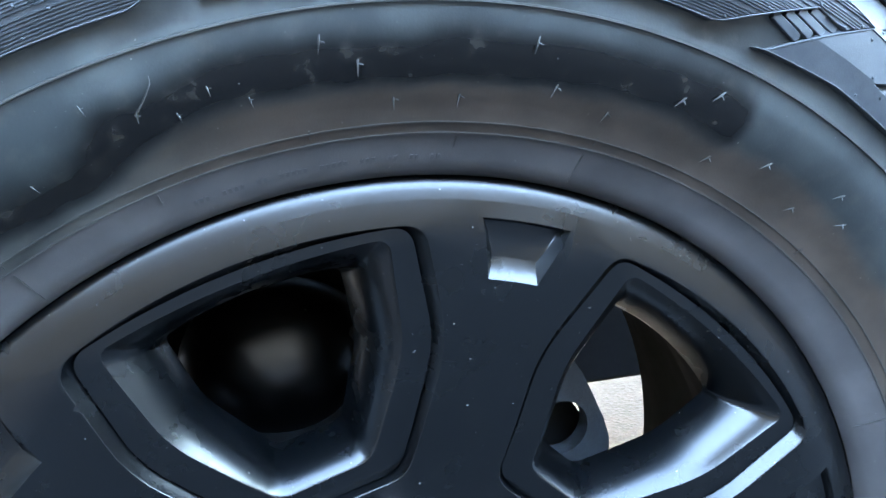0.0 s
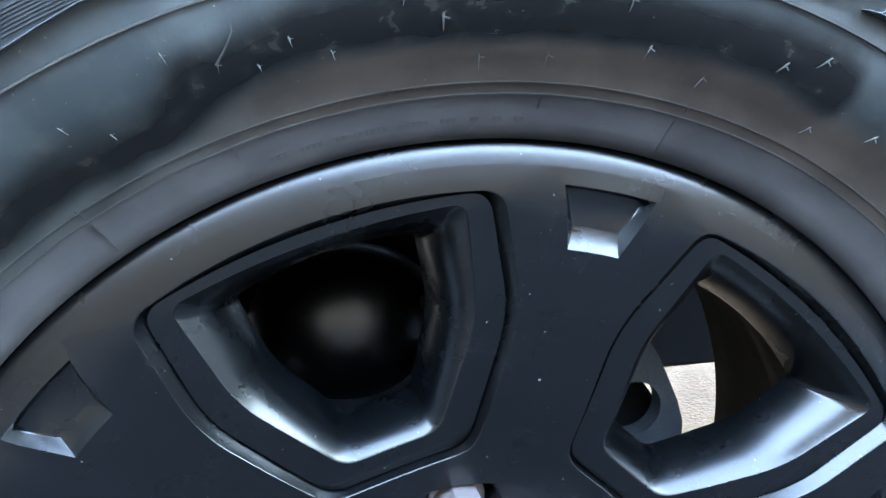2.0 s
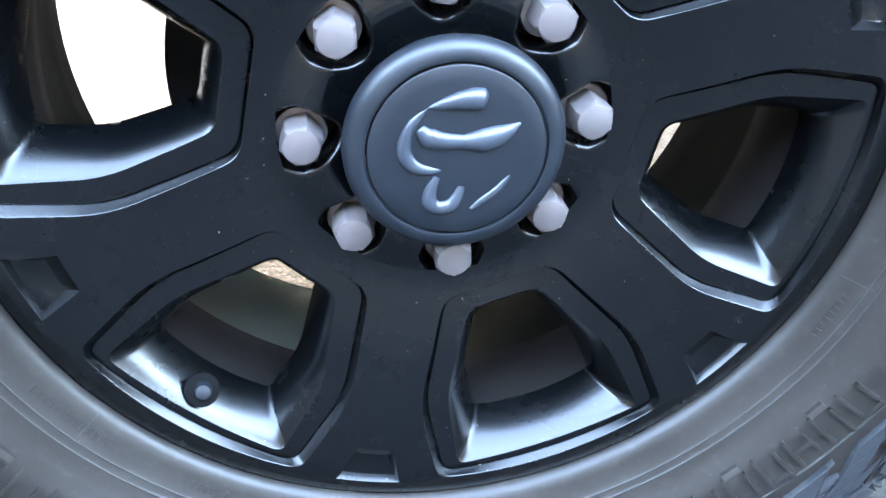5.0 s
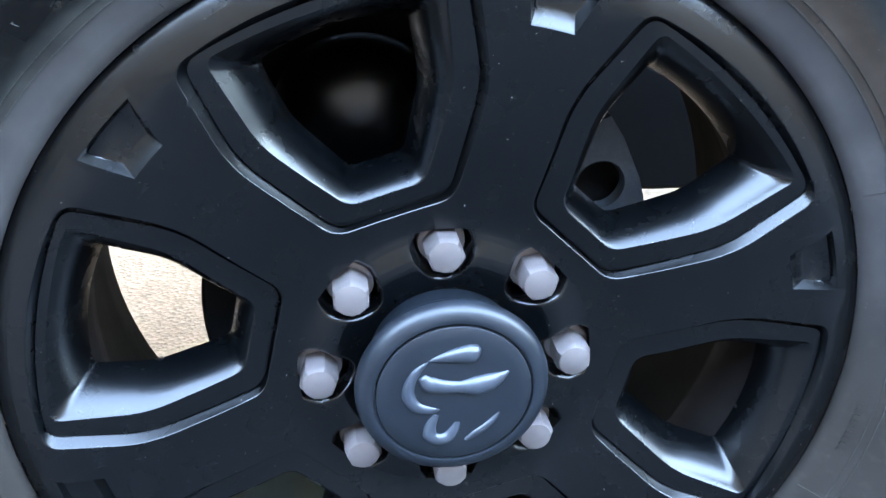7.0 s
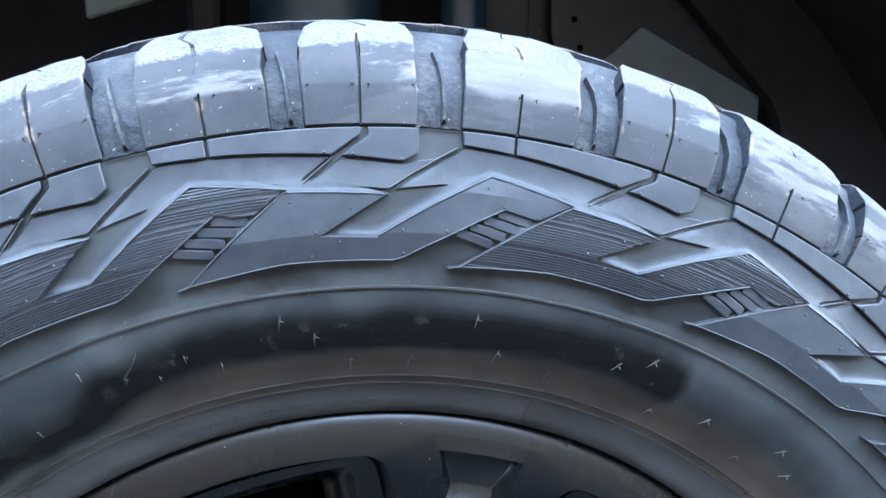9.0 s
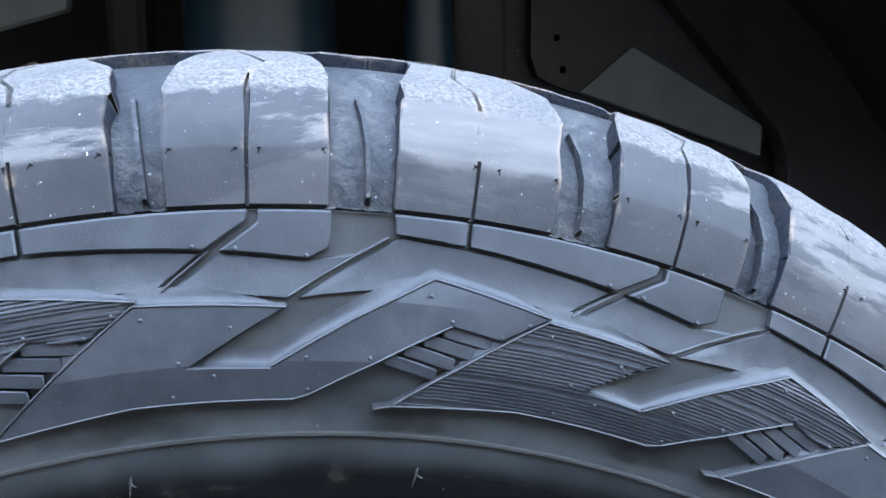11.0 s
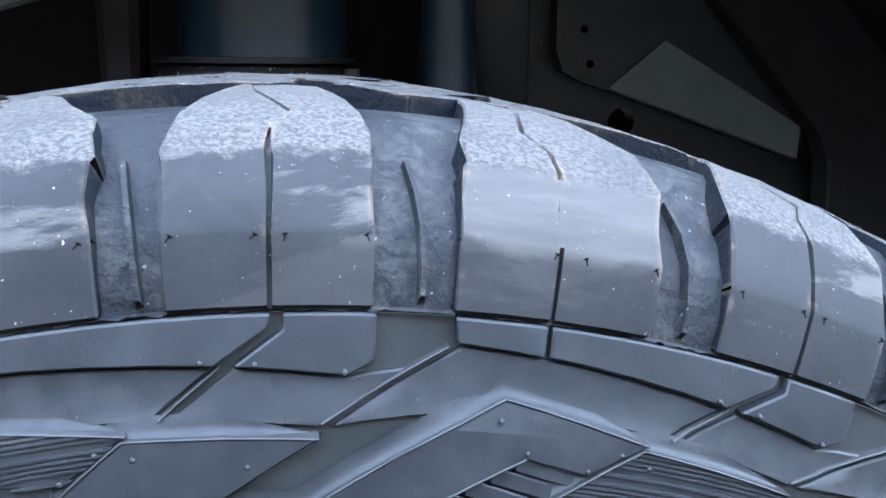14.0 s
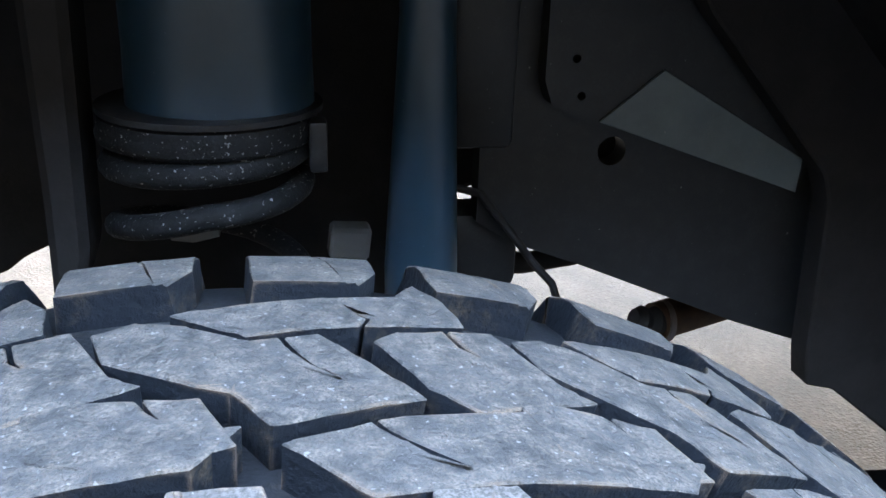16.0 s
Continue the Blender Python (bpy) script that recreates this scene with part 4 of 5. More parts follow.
LOOPS = [
    (((0.0815, 0.2358), (0.0752, 0.1765), (0.0370, 0.1108)), (0.010, 0.018, 0.010), 0.2498, 0.0, None),
    (((0.0808, 0.2357), (0.0747, 0.1766), (0.0367, 0.1113)), (0.010, 0.018, 0.010), 0.2493, 0.0005, None),
    (((0.0766, 0.2362), (0.0711, 0.1773), (0.0350, 0.1124)), (0.009, 0.016, 0.010), 0.2462, 0.0066, None),
    (((0.0757, 0.2360), (0.0702, 0.1775), (0.0345, 0.1132)), (0.009, 0.016, 0.010), 0.2455, 0.0056, None),
    (((0.0652, 0.2342), (0.0560, 0.1797), (0.0238, 0.1257)), (0.007, 0.014, 0.008), 0.2402, 0.0056, None),
    (((0.0645, 0.2336), (0.0552, 0.1799), (0.0233, 0.1267)), (0.007, 0.014, 0.008), 0.2394, 0.0064, None),
]


# from the band's inner edge a flared wall runs into the tunnel
LIP_IN, LIP_OUT = LOOPS[-1], (((0.0430, 0.2190), (0.0388, 0.1818), (0.0172, 0.1385)), (0.004, 0.010, 0.005), 0.2250, 0.0410, None)
for f, drop in ((0.10, 0.0080), (0.22, 0.0098), (0.36, 0.0125), (0.50, 0.0158), (0.64, 0.0200), (0.78, 0.0252), (0.92, 0.0322), (1.0, 0.0385)):
    corners_ = tuple(tuple(a + (b - a) * f for a, b in zip(p, q)) for p, q in zip(LIP_IN[0], LIP_OUT[0]))
    LOOPS.append((corners_, tuple(a + (b - a) * min(1.0, f * 1.5) for a, b in zip(LIP_IN[1], LIP_OUT[1])), LIP_IN[2] + (LIP_OUT[2] - LIP_IN[2]) * f, drop, None))
LOOPS.append((((0.0530, 0.2270), (0.0485, 0.1812), (0.0240, 0.1290)), (0.004, 0.010, 0.005), 0.2330, 0.0440, None))


# the sector's edge: it leaves room at the spoke's outer end for a patch with a sunk trapezoid
EDGE = [(24.5, 0.2450), (24.5, 0.2310), (24.5, 0.2170), (27.2, 0.2155), (30.0, 0.2140)]
N_SIDE = sum(COUNTS) - COUNTS[0] - COUNTS[1] // 2 - COUNTS[6] - COUNTS[5] // 2 - 1
SIDE_PATH = EDGE + [(30.0, 0.2140 + (0.0960 - 0.2140) * (k + 1) / (N_SIDE - len(EDGE) + 1)) for k in range(N_SIDE - len(EDGE))]


def rim_face_bm():
    bm = bmesh.new()
    base = rounded(LOOPS[0][0], LOOPS[0][1], LOOPS[0][2], COUNTS)
    n = len(base)
    half_n = n // 2
    n_top = COUNTS[0] + COUNTS[1] // 2
    n_bot = COUNTS[6] + COUNTS[5] // 2
    border = []
    for k in range(half_n + 1):
        if k <= n_top:
            p, r = 24.5 * k / n_top, 0.2600
        elif k >= half_n - n_bot:
            p, r = 30.0 * (half_n - k) / n_bot, 0.0960
        else:
            p, r = SIDE_PATH[k - n_top - 1]
        border.append(Vector((r * math.sin(radians(p)), r * math.cos(radians(p)))))
    border += [Vector((-p.x, p.y)) for p in border[-2:0:-1]]
    for s in range(6):
        centre = WIN + 60 * s

        def put(p, y):
            r = p.length
            return bm.verts.new(polar(r, centre + math.degrees(math.atan2(-p.x, p.y)), y))

        rings = []
        for t in (1.0, 0.85, 0.65, 0.45, 0.25, 0.1):
            rings.append([put(q, face_y(q.length)) for q in (a.lerp(b, t) for a, b in zip(base, border))])
        for corners, radii, arc_r, drop, fixed in LOOPS:
            rings.append([put(q, fixed if fixed is not None else face_y(q.length) + drop) for q in rounded(corners, radii, arc_r, COUNTS)])
        for a, b in zip(rings, rings[1:]):
            for k in range(n):
                bm.faces.new((a[k], a[(k + 1) % n], b[(k + 1) % n], b[k]))
    bmesh.ops.remove_doubles(bm, verts=bm.verts, dist=1e-5)
    return bm


rim = finish(rim_face_bm(), "rim", RIM, wheel, "satin black six-spoke alloy rim", sharp=25)
even_shading(rim)


def recess_bm():
    """The end of a spoke, about angle 0: a flat patch and the trapezoid sunk into it."""
    bm = bmesh.new()
    outer = [(5.5, 0.26), (2.75, 0.26), (0, 0.26), (-2.75, 0.26), (-5.5, 0.26), (-5.5, 0.245), (-5.5, 0.231), (-5.5, 0.217), (-2.8, 0.2155), (0, 0.214), (2.8, 0.2155), (5.5, 0.217), (5.5, 0.231), (5.5, 0.245)]
    share = [(1, 0), (0.5, 0), (0, 0), (-0.5, 0), (-1, 0), (-1, 0.25), (-1, 0.62), (-1, 1), (-0.5, 1), (0, 1), (0.5, 1), (1, 1), (1, 0.62), (1, 0.25)]
    rings = [[bm.verts.new(polar(r, a, face_y(r))) for a, r in outer]]
    for top, bottom, wide, narrow, drop in ((0.2528, 0.2243, 4.95, 3.15, 0.0), (0.2524, 0.2249, 4.85, 3.08, 0.0006), (0.2508, 0.2335, 4.35, 2.65, 0.0058), (0.2500, 0.2345, 4.2, 2.5, 0.0062)):
        ring = []
        for sgn, t in share:
            r = top + (bottom - top) * t
            ring.append(bm.verts.new(polar(r, sgn * (wide + (narrow - wide) * t), face_y(r) + drop)))
        rings.append(ring)
    n = len(outer)
    for a, b in zip(rings, rings[1:]):
        for k in range(n):
            bm.faces.new((a[k], a[(k + 1) % n], b[(k + 1) % n], b[k]))
    bm.faces.new(rings[-1])
    return bm


finish(lathe([(0.2600, face_y(0.26)), (0.2620, 0.0018), (0.2640, 0.0026), (0.2660, 0.0035), (0.2680, 0.0046), (0.2692, 0.00545), (0.2700, 0.0067), (0.2704, 0.0095), (0.2704, 0.0140)], 240), "flange", RIM, wheel, sharp=60)
recess = finish(recess_bm(), "spoke_end", RIM, wheel, sharp=28)
recess.matrix_local = turn(WIN - 30)
for k in range(1, 6):
    again(recess, turn(WIN - 30 + 60 * k), wheel)

bore_frame = Matrix.Translation((-0.1604, 0.0108, -0.1606)) @ Vector((0.10, -1.0, 0.62)).to_track_quat("Z", "Y").to_matrix().to_4x4()
# black disc on the slope stands in for the shade inside the valve hole
bore = finish(tube([(0, 0, -0.004), (0, 0, 0.0012), (0, 0, 0.0022), (0, 0, 0.0012)], [0.0108, 0.0108, 0.0100, 0.0092], 28), "valve_bore", BLACKHAIR, wheel, "black disc standing in for the shaded valve hole")
bore.matrix_local = bore_frame
valve = finish(tube([(0.001, 0, 0.0005), (0.001, -0.001, 0.0040), (0.001, -0.0012, 0.0055), (0.001, -0.0012, 0.0060)], [0.0058, 0.0052, 0.0046, 0.0030], 20), "valve_stem", CAP, wheel, "black rubber tyre valve")
valve.matrix_local = bore_frame

NUT_R, NUT_PHASE = 0.08255, 0.8
# the pad rises to a rounded ring round the nuts and falls into a funnel behind the cap
PAD = [(0.048, 0.0330), (0.054, 0.0302), (0.060, 0.0262), (0.065, 0.0228), (0.069, 0.0208), (0.0725, 0.0198), (0.0760, 0.0196), (0.0800, 0.0201), (0.0850, 0.0214), (0.0900, 0.0228), (0.0940, 0.0235), (0.0965, 0.0237)]


def hub_bm():
    """The bolt pad, with a well round each nut that opens towards the cap."""
    bm = bmesh.new()
    segs, rows = 480, 64
    rings = []
    for i in range(rows + 1):
        r = 0.0965 + (0.048 - 0.0965) * i / rows
        ring = []
        for k in range(segs):
            deg = 360 * k / segs
            near = min(range(8), key=lambda q: abs((deg - NUT_PHASE - 45 * q + 180) % 360 - 180))
            off = radians((deg - NUT_PHASE - 45 * near + 180) % 360 - 180)
            lx, ly = r * math.sin(off), r * math.cos(off)
            t = NUT_R - ly
            d = math.hypot(lx, t) if t < 0 else math.hypot(lx, t * 0.5) + t * 0.38
            well = 1 / (1 + math.exp((d - 0.0172) / 0.00085))
            y = interp(r, PAD) + 0.030 * well
            ring.append(bm.verts.new(polar(r, deg, y)))
        rings.append(ring)
    for a, b in zip(rings, rings[1:]):
        for k in range(segs):
            bm.faces.new((a[k], a[(k + 1) % segs], b[(k + 1) % segs], b[k]))
    return bm


finish(hub_bm(), "bolt_pad", RIM, wheel, sharp=60)
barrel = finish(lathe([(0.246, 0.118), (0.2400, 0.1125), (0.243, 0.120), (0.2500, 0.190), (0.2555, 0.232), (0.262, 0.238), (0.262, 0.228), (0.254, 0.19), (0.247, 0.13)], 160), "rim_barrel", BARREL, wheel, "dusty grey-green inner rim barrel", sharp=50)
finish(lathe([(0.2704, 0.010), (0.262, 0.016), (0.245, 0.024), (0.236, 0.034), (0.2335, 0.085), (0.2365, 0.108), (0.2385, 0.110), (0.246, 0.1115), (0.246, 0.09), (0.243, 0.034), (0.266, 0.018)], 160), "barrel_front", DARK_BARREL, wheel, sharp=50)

cap = finish(lathe([(0.0500, 0.034), (0.0520, 0.014), (0.0560, 0.0065), (0.0598, 0.0020), (0.0611, -0.0015), (0.0610, -0.0045), (0.0598, -0.0078), (0.0572, -0.0104), (0.0535, -0.0118), (0.0508, -0.0122), (0.0500, -0.0119), (0.0496, -0.0100), (0.0489, -0.0100)], 128), "center_cap", CAP, wheel, "round dark grey plastic hub cap", sharp=40)
disc = finish(lathe([(0.0001, -0.0142), (0.02, -0.0139), (0.04, -0.0130), (0.0474, -0.0124), (0.0482, -0.0119), (0.0485, -0.0100)], 96), "cap_disc", CAP, cap)


# plain raised shapes of the cap's emblem: flattened rounded bars
def emblem_bm(pts, widths):
    line_pts, rad = [], []
    for k in range(len(pts) - 1):
        for t in (0.0, 0.25, 0.5, 0.75):
            line_pts.append(Vector(pts[k]).lerp(Vector(pts[k + 1]), t))
            rad.append(widths[k] + (widths[k + 1] - widths[k]) * t)
    line_pts.append(Vector(pts[-1]))
    rad.append(widths[-1])
    for _ in range(3):
        line_pts = [line_pts[0]] + [(a + b * 2 + c) / 4 for a, b, c in zip(line_pts, line_pts[1:], line_pts[2:])] + [line_pts[-1]]
    bm = tube([(p.x, 0, p.y) for p in line_pts], rad, 16)
    for v in bm.verts:
        v.co.y = v.co.y * 0.85 - 0.0128
    return bm


SHAPES = [
    ([(-0.0155, 0.0264), (-0.0074, 0.0279), (0.0015, 0.0295), (0.0089, 0.0299), (0.0133, 0.0295), (0.0151, 0.0289)], [0.0008, 0.0034, 0.0052, 0.0064, 0.0062, 0.0036]),
    ([(-0.0160, 0.0259), (-0.0236, 0.0193), (-0.0284, 0.0102), (-0.0290, 0.0012), (-0.0244, -0.0063), (-0.0163, -0.0092), (-0.0067, -0.0092)], [0.0008, 0.0028, 0.0037, 0.0042, 0.0040, 0.0031, 0.0009]),
    ([(-0.0200, 0.0160), (-0.0163, 0.0102), (-0.0074, 0.0075), (0.0030, 0.0066), (0.0133, 0.0064), (0.0222, 0.0086), (0.0281, 0.0112), (0.0336, 0.0148)], [0.0028, 0.0060, 0.0052, 0.0044, 0.0072, 0.0064, 0.0040, 0.0008]),
    ([(-0.0115, -0.0129), (-0.0155, -0.0203), (-0.0166, -0.0282), (-0.0118, -0.0322), (-0.0044, -0.0315), (-0.0003, -0.0256), (0.0015, -0.0195)], [0.0022, 0.0037, 0.0046, 0.0043, 0.0043, 0.0037, 0.0022]),
    ([(0.0067, -0.0343), (0.0133, -0.0294), (0.0207, -0.0244), (0.0251, -0.0195), (0.0284, -0.0153)], [0.0015, 0.0025, 0.0025, 0.0019, 0.0009]),
]
for pts, widths in SHAPES:
    finish(emblem_bm(pts, widths), "emblem", EMBLEM, cap, sharp=70)


def nut_bm():
    """A capped hex wheel nut with a washer foot, pointing outwards."""
    bm = bmesh.new()
    rows = [(0.0152, 0.056, 24), (0.0152, 0.0362, 24), (0.0147, 0.0345, 24), (0.0130, 0.0341, 24), (0.0125, 0.0338, 6), (0.0127, 0.0158, 6), (0.0124, 0.0138, 6), (0.0102, 0.0114, 24), (0.0065, 0.0104, 24), (0.0020, 0.0101, 24)]
    rings = []
    for r, y, sides in rows:
        ring = []
        for k in range(24):
            a = 2 * math.pi * k / 24
            if sides == 6:
                b = (a % (math.pi / 3)) - math.pi / 6
                rr = r * math.cos(math.pi / 6) / math.cos(b)
                rr = min(rr, r * 0.985)
            else:
                rr = r
            ring.append(bm.verts.new((rr * math.cos(a + 0.52), y, rr * math.sin(a + 0.52))))
        rings.append(ring)
    for a, b in zip(rings, rings[1:]):
        for k in range(24):
            bm.faces.new((a[k], a[(k + 1) % 24], b[(k + 1) % 24], b[k]))
    bm.faces.new(rings[-1])
    return bm


nut = finish(nut_bm(), "lug_nut", NUT, wheel, "silver hexagonal wheel nut", sharp=25)
for k in range(8):
    m = Matrix.Translation(polar(NUT_R, NUT_PHASE + 45 * k, 0)) @ Matrix.Rotation(0.35 * k, 4, "Y")
    if k == 0:
        nut.matrix_local = m
    else:
        again(nut, m, wheel)

# ---- brake behind the wheel ----
brake = thing("brake_disc", "dark iron brake disc and hub behind the wheel", "brake disc", at=(0, 0, HUB))
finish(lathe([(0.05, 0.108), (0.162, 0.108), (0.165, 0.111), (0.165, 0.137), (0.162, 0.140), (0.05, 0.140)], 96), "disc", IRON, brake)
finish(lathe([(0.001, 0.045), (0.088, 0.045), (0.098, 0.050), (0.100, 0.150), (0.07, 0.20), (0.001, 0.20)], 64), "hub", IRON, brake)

CALIPER = material("dusty_cast_iron", (0.012, 0.014, 0.016), 0.6, dust=(0.05, 0.055, 0.058), dust_amount=0.7, dust_scale=120, grain=0.6, grain_scale=400)
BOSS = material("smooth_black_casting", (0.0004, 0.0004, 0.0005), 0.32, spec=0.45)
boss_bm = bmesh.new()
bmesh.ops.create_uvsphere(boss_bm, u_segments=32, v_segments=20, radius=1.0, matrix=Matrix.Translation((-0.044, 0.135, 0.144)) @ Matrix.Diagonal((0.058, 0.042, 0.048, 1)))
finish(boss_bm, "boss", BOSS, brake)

# ---- suspension and underbody ----
spring = thing("coil_spring", "thick black coil spring under a blue-black steel tower", "coil spring", at=(-0.008, 0.475, HUB))


def coil_line():
    """Two tight rings under the seat, then the open turns."""
    heights = [(0, 0.447), (1, 0.447), (2, 0.4275), (3, 0.3985), (4, 0.300), (9, 0.05)]
    pts = []
    for k in range(8 * 48 + 1):
        t = 1 + k / 48
        a = -math.pi / 2 - 2 * math.pi * t
        pts.append((-0.011 + 0.0655 * math.cos(a), 0.0655 * math.sin(a), interp(t, heights)))
    return pts


finish(tube(coil_line(), 0.0088, 12), "coil", SPRING, spring, sharp=60)
finish(tube([(-0.007, 0, 0.4575), (-0.007, 0, 0.4580), (-0.007, 0, 0.4620), (-0.007, 0, 0.4625)], [0.070, 0.0765, 0.0765, 0.070], 56), "spring_seat", STEEL, spring)
finish(tube([(-0.009, 0, 0.4360), (-0.009, 0, 0.4372), (-0.009, 0, 0.4400), (-0.009, 0, 0.4520), (-0.009, 0, 0.4552), (-0.009, 0, 0.4566)], [0.066, 0.0715, 0.0738, 0.0745, 0.0735, 0.070], 56), "isolator_pad", SPRING, spring, "thick dusty rubber ring above the coil")
finish(tube([(0, 0, 0.458), (0, 0, 0.50), (0, 0, 0.85)], [0.0640, 0.0625, 0.0625], 48), "tower", SHOCK, spring, "blue-black painted steel spring tower")
finish(prism([(-0.048, 0.341), (-0.030, 0.3385), (-0.010, 0.343), (-0.012, 0.352), (-0.046, 0.3515)], 0.045, 0.060, "y", 0.001), "seat_tab", BUMPER, spring, "small pale bracket under the coil")
finish(box_bm((0.012, 0.02, 0.035), 0.002, (0.064, -0.03, 0.437)), "clip", STEEL, spring)

shock = thing("shock_absorber", "blue-black tubular shock absorber beside the spring", "shock absorber", at=(0.132, 0.455, HUB))
finish(tube([(0, 0, 0.30), (0, 0, 0.34), (0, 0, 0.52), (0, 0, 0.85)], [0.027, 0.0275, 0.0195, 0.0195], 40), "dust_tube", SHOCK, shock)
finish(tube([(0, 0, 0.02), (0, 0, 0.31)], 0.0245, 32), "damper_body", STEEL, shock)

rail = thing("frame_rail", "dark grey steel chassis plates with punched holes", "chassis", at=(0, 0, HUB))


def holed_plate(outline, holes, lo, hi):
    """A plate along y with round holes through it."""
    bm = bmesh.new()
    edges = []
    loops = [outline] + [[(x + r * math.cos(2 * math.pi * k / 24), z + r * math.sin(2 * math.pi * k / 24)) for k in range(24)] for x, z, r in holes]
    for loop in loops:
        vs = [bm.verts.new((x, lo, z)) for x, z in loop]
        edges += [bm.edges.new((vs[k], vs[(k + 1) % len(vs)])) for k in range(len(vs))]
    bmesh.ops.triangle_fill(bm, use_beauty=True, edges=edges, normal=(0, -1, 0))
    ext = bmesh.ops.extrude_face_region(bm, geom=list(bm.faces))["geom"]
    for g in ext:
        if isinstance(g, bmesh.types.BMVert):
            g.co.y = hi
    return bm


finish(holed_plate([(0.19, 0.348), (0.222, 0.3278), (0.2823, 0.3058), (0.3874, 0.2628), (0.4454, 0.239), (0.5088, 0.2169), (0.54, 0.62), (0.19, 0.62)], [(0.3035, 0.407, 0.0125)], 0.522, 0.545), "lower_plate", STEEL, rail)
finish(holed_plate([(0.2335, 0.470), (0.2400, 0.452), (0.2550, 0.444), (0.300, 0.430), (0.465, 0.373), (0.53, 0.62), (0.232, 0.62)], [(0.2575, 0.487, 0.0035), (0.2640, 0.458, 0.0035)], 0.500, 0.5195), "upper_plate", STEEL, rail)
# light past the fender on the upper plate, built as a thin pale patch
finish(prism([(0.2800, 0.4375), (0.3300, 0.4790), (0.4660, 0.4040), (0.4650, 0.3745), (0.3000, 0.4310)], 0.4970, 0.4998, "y", 0.0006), "bracket", PLATE, rail, "pale patch standing for light on the chassis plate")
finish(prism([(0.4960, 0.197), (0.525, 0.190), (0.62, 0.118), (1.6, 0.02), (1.6, 0.75), (0.30, 0.75), (0.30, 0.60), (0.350, 0.525), (0.4700, 0.398), (0.4795, 0.374), (0.4895, 0.229)], 0.47, 0.497, "y"), "liner_panel", LINER, rail)
finish(prism([(-0.128, 0.28), (-0.10, 0.36), (-0.088, 0.75), (-0.125, 0.75), (-0.125, 0.40)], 0.44, 0.50, "y", 0.006), "upright", PLASTIC, rail)
finish(prism([(-0.9, 0.265), (-0.215, 0.272), (-0.195, 0.288), (-0.157, 0.305), (-0.148, 0.20), (0.17, 0.20), (0.19, 0.34), (0.30, 0.36), (0.50, 0.34), (0.50, 0.75), (-0.9, 0.75)], 0.63, 0.66, "y", 0.004), "inner_panel", PLASTIC, rail)
finish(prism([(-0.215, 0.4860), (-0.1545, 0.5035), (-0.151, 0.52), (-0.151, 0.62), (-0.215, 0.62)], 0.45, 0.462, "y"), "side_tab", PLATE, rail)
finish(prism([(0.069, 0.305), (0.104, 0.302), (0.107, 0.331), (0.072, 0.333)], 0.555, 0.580, "y", 0.003), "stop_block", BUMPER, rail, "light grey bump stop block")
finish(box_bm((0.05, 0.03, 0.20), 0.006, (0.182, 0.50, 0.52)), "hose_clip", STEEL, rail)
finish(box_bm((0.075, 0.05, 0.07), 0.008, (0.195, 0.56, 0.315)), "link_bracket", STEEL, rail)
finish(tube([(0.15, 0.52, 0.385), (0.19, 0.515, 0.375), (0.215, 0.505, 0.345), (0.235, 0.50, 0.318), (0.252, 0.495, 0.300), (0.262, 0.49, 0.270), (0.262, 0.48, 0.20)], 0.0035, 10), "brake_hose", PLASTIC, rail, "thin black rubber brake hose")
finish(tube([(0.418, 0.615, 0.193), (0.410, 0.614, 0.195), (0.402, 0.613, 0.197), (0.394, 0.612, 0.199), (0.386, 0.611, 0.201)], [0.014, 0.017, 0.013, 0.016, 0.011], 16), "bellows", PLASTIC, rail)

finish(holed_plate([(0.1179, 0.1435), (0.128, 0.1280), (0.1353, 0.1121), (0.1415, 0.098), (0.1455, 0.084), (0.146, 0.055), (0.100, 0.055), (0.088, 0.0841), (0.0900, 0.0960), (0.1019, 0.1230), (0.110, 0.1400)], [(0.1140, 0.0955, 0.0172)], 0.080, 0.092), "caliper_bracket", CALIPER, brake, "grey dusty cast bracket with a round hole", sharp=40)
finish(tube([(0.185, 0.58, 0.288), (0.25, 0.58, 0.284), (0.30, 0.58, 0.288), (0.36, 0.60, 0.298)], [0.012, 0.0105, 0.0085, 0.0085], 16), "sway_bar", PLASTIC, rail)
axle = thing("axle", "dark steel axle tube, knuckle and control arm", "axle", at=(0, 0, HUB))
finish(tube([(0, 0.20, 0), (0, 0.30, 0), (0.0, 0.40, 0.0), (0, 1.75, 0)], [0.075, 0.085, 0.052, 0.050], 32), "tube", STEEL, axle)
knuckle_bm = bmesh.new()
bmesh.ops.create_uvsphere(knuckle_bm, u_segments=32, v_segments=20, radius=1.0, matrix=Matrix.Translation((-0.03, 0.36, 0.085)) @ Matrix.Diagonal((0.10, 0.075, 0.075, 1)))
finish(knuckle_bm, "knuckle", SHOCK, axle)
finish(box_bm((0.20, 0.09, 0.24), 0.03, (-0.01, 0.40, 0.20)), "spring_perch", STEEL, axle)
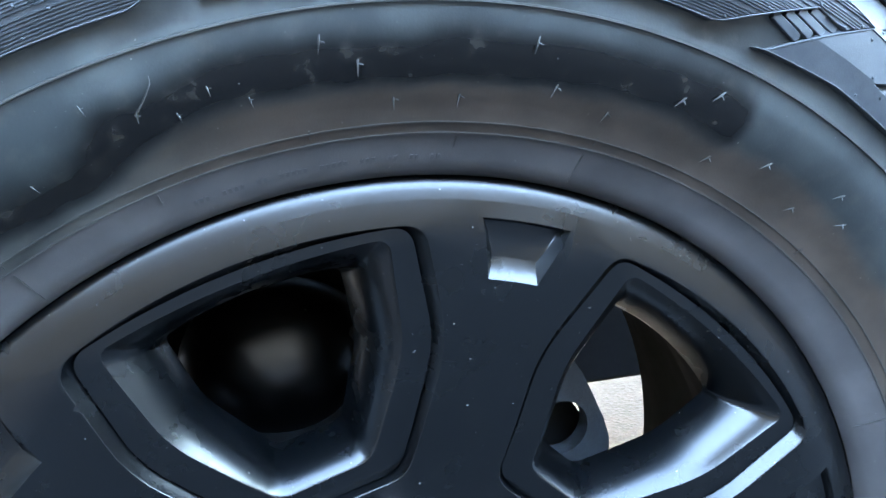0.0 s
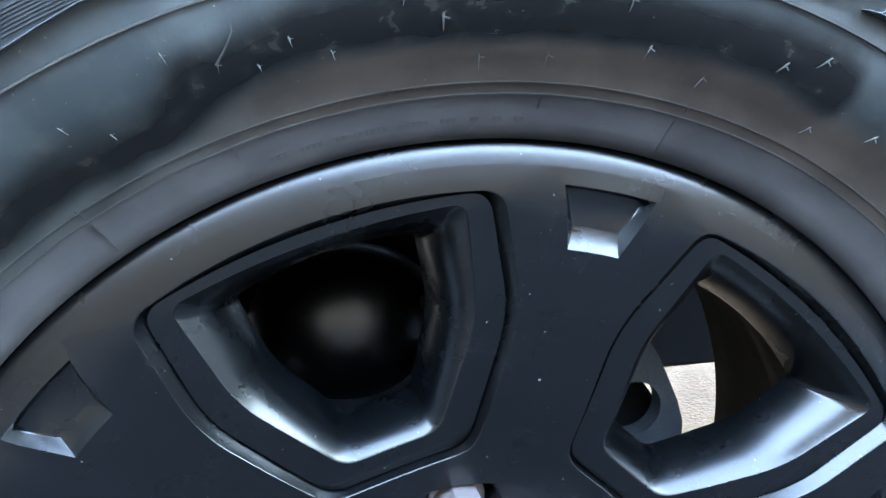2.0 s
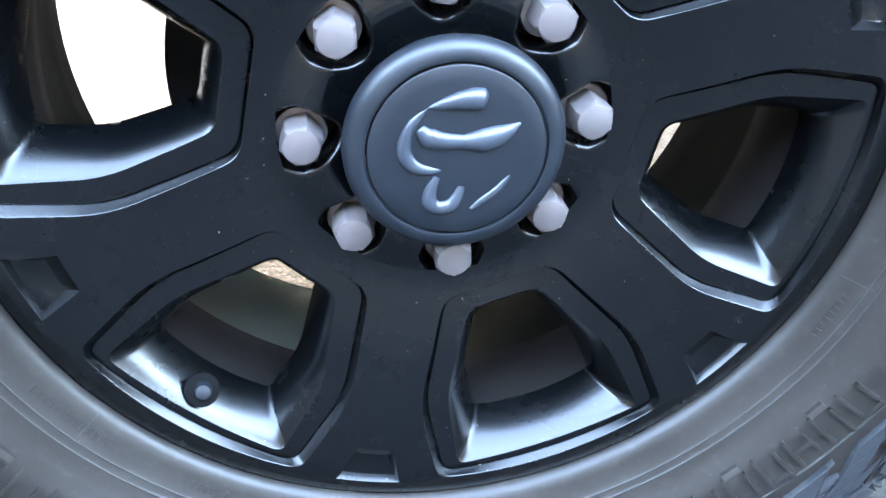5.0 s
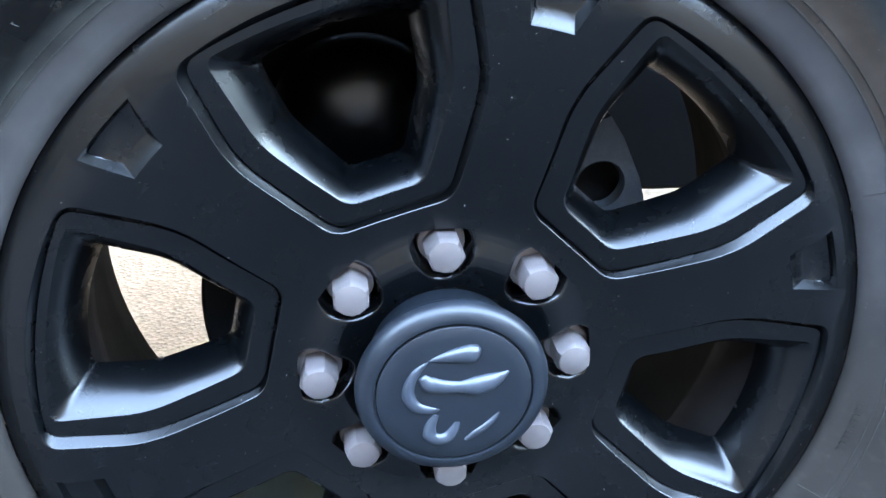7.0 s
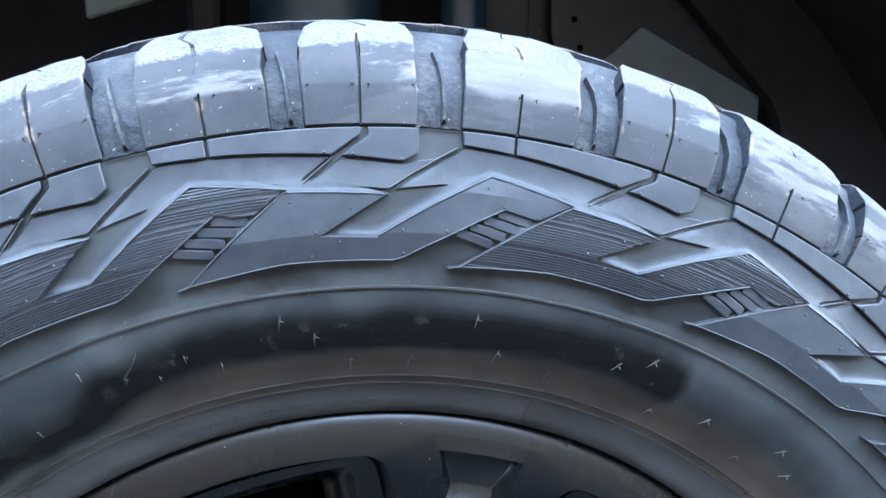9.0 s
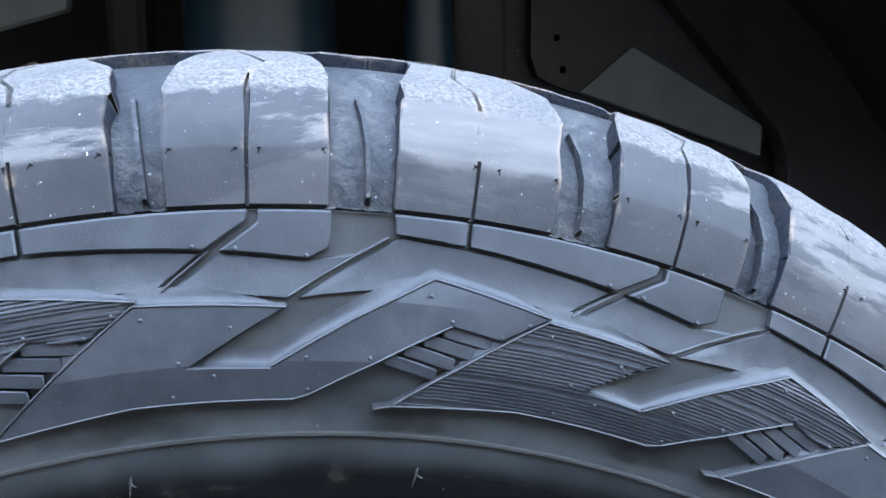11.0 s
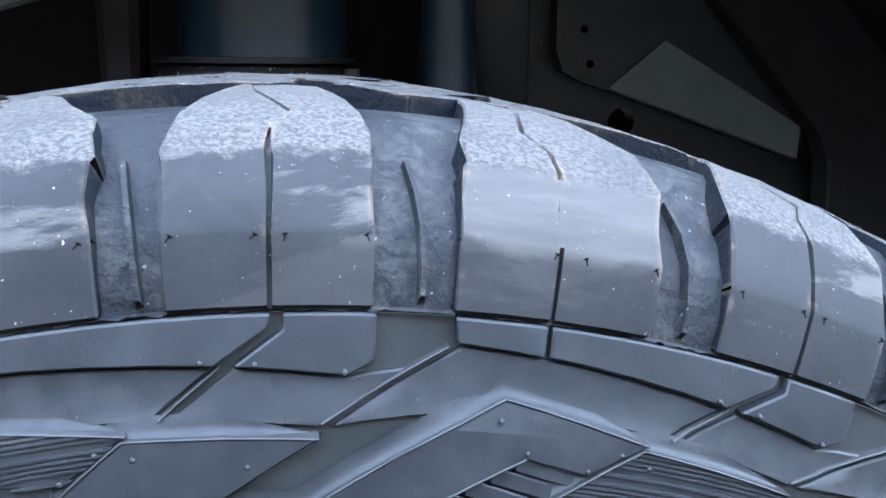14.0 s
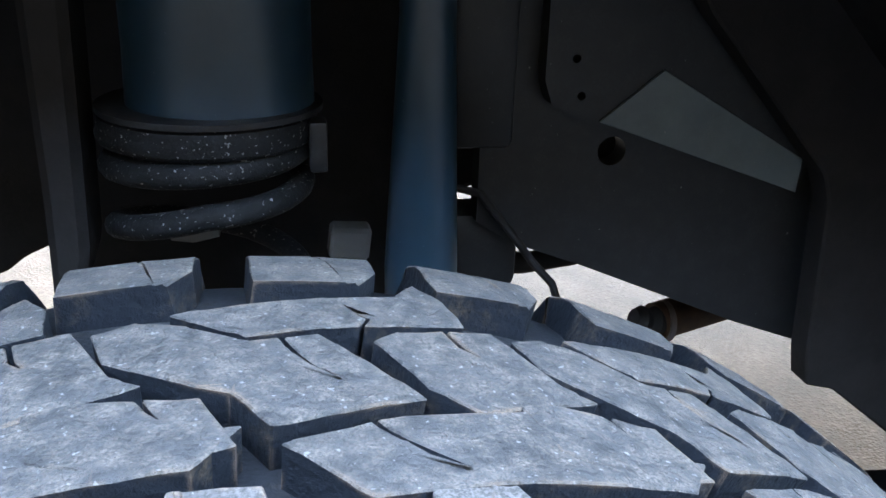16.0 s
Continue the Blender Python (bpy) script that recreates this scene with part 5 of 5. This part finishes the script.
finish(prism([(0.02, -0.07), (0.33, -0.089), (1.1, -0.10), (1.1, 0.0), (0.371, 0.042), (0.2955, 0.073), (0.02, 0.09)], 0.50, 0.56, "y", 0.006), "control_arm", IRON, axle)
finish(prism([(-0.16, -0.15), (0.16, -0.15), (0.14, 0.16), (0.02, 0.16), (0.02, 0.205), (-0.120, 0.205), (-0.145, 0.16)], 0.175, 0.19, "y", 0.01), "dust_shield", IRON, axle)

pipe = thing("exhaust_pipe", "rusty brown exhaust pipe with a steel clamp", "exhaust", at=(0, 0, HUB))
finish(tube([(0.415, 0.62, 0.192), (0.53, 0.65, 0.202), (0.85, 0.72, 0.215)], 0.0205, 24), "pipe", RUST, pipe)
finish(tube([(0.422, 0.6206, 0.1917), (0.428, 0.6212, 0.1914)], 0.0225, 24), "clamp", NUT, pipe)

body = thing("truck_body", "dark pickup truck body over the wheel", "truck", at=(0, 0, HUB))
arch = [(0.66 * math.cos(radians(a)), 0.66 * math.sin(radians(a)) + 0.02) for a in range(180, -1, -6)]
finish(prism([(-0.95, 0.02)] + arch + [(4.2, 0.02), (4.2, 0.75), (-0.95, 0.75)], 0.16, 0.19, "y", 0), "fender", BODY, body)
finish(box_bm((5.2, 1.80, 0.03), 0.005, (1.62, 1.09, 0.765)), "floor_pan", PLASTIC, body)
finish(box_bm((5.2, 0.03, 0.67), 0.005, (1.62, 1.98, 0.425)), "far_side", BODY, body)
finish(box_bm((0.06, 1.80, 0.80), 0.01, (-0.95, 1.09, 0.35)), "front_end", PLASTIC, body)
finish(box_bm((3.0, 1.7, 0.65), 0.05, (2.2, 1.05, 1.10)), "cab", BODY, body)
liner = [(0.70 * math.cos(radians(a)), 0.70 * math.sin(radians(a))) for a in range(170, 9, -8)]
bm = bmesh.new()
rows = [[bm.verts.new((x, y, z)) for x, z in liner] for y in (0.18, 0.30, 0.62)]
for a, b in zip(rows, rows[1:]):
    for i in range(len(a) - 1):
        bm.faces.new((a[i], a[i + 1], b[i + 1], b[i]))
finish(bm, "arch_liner", PLASTIC, body)
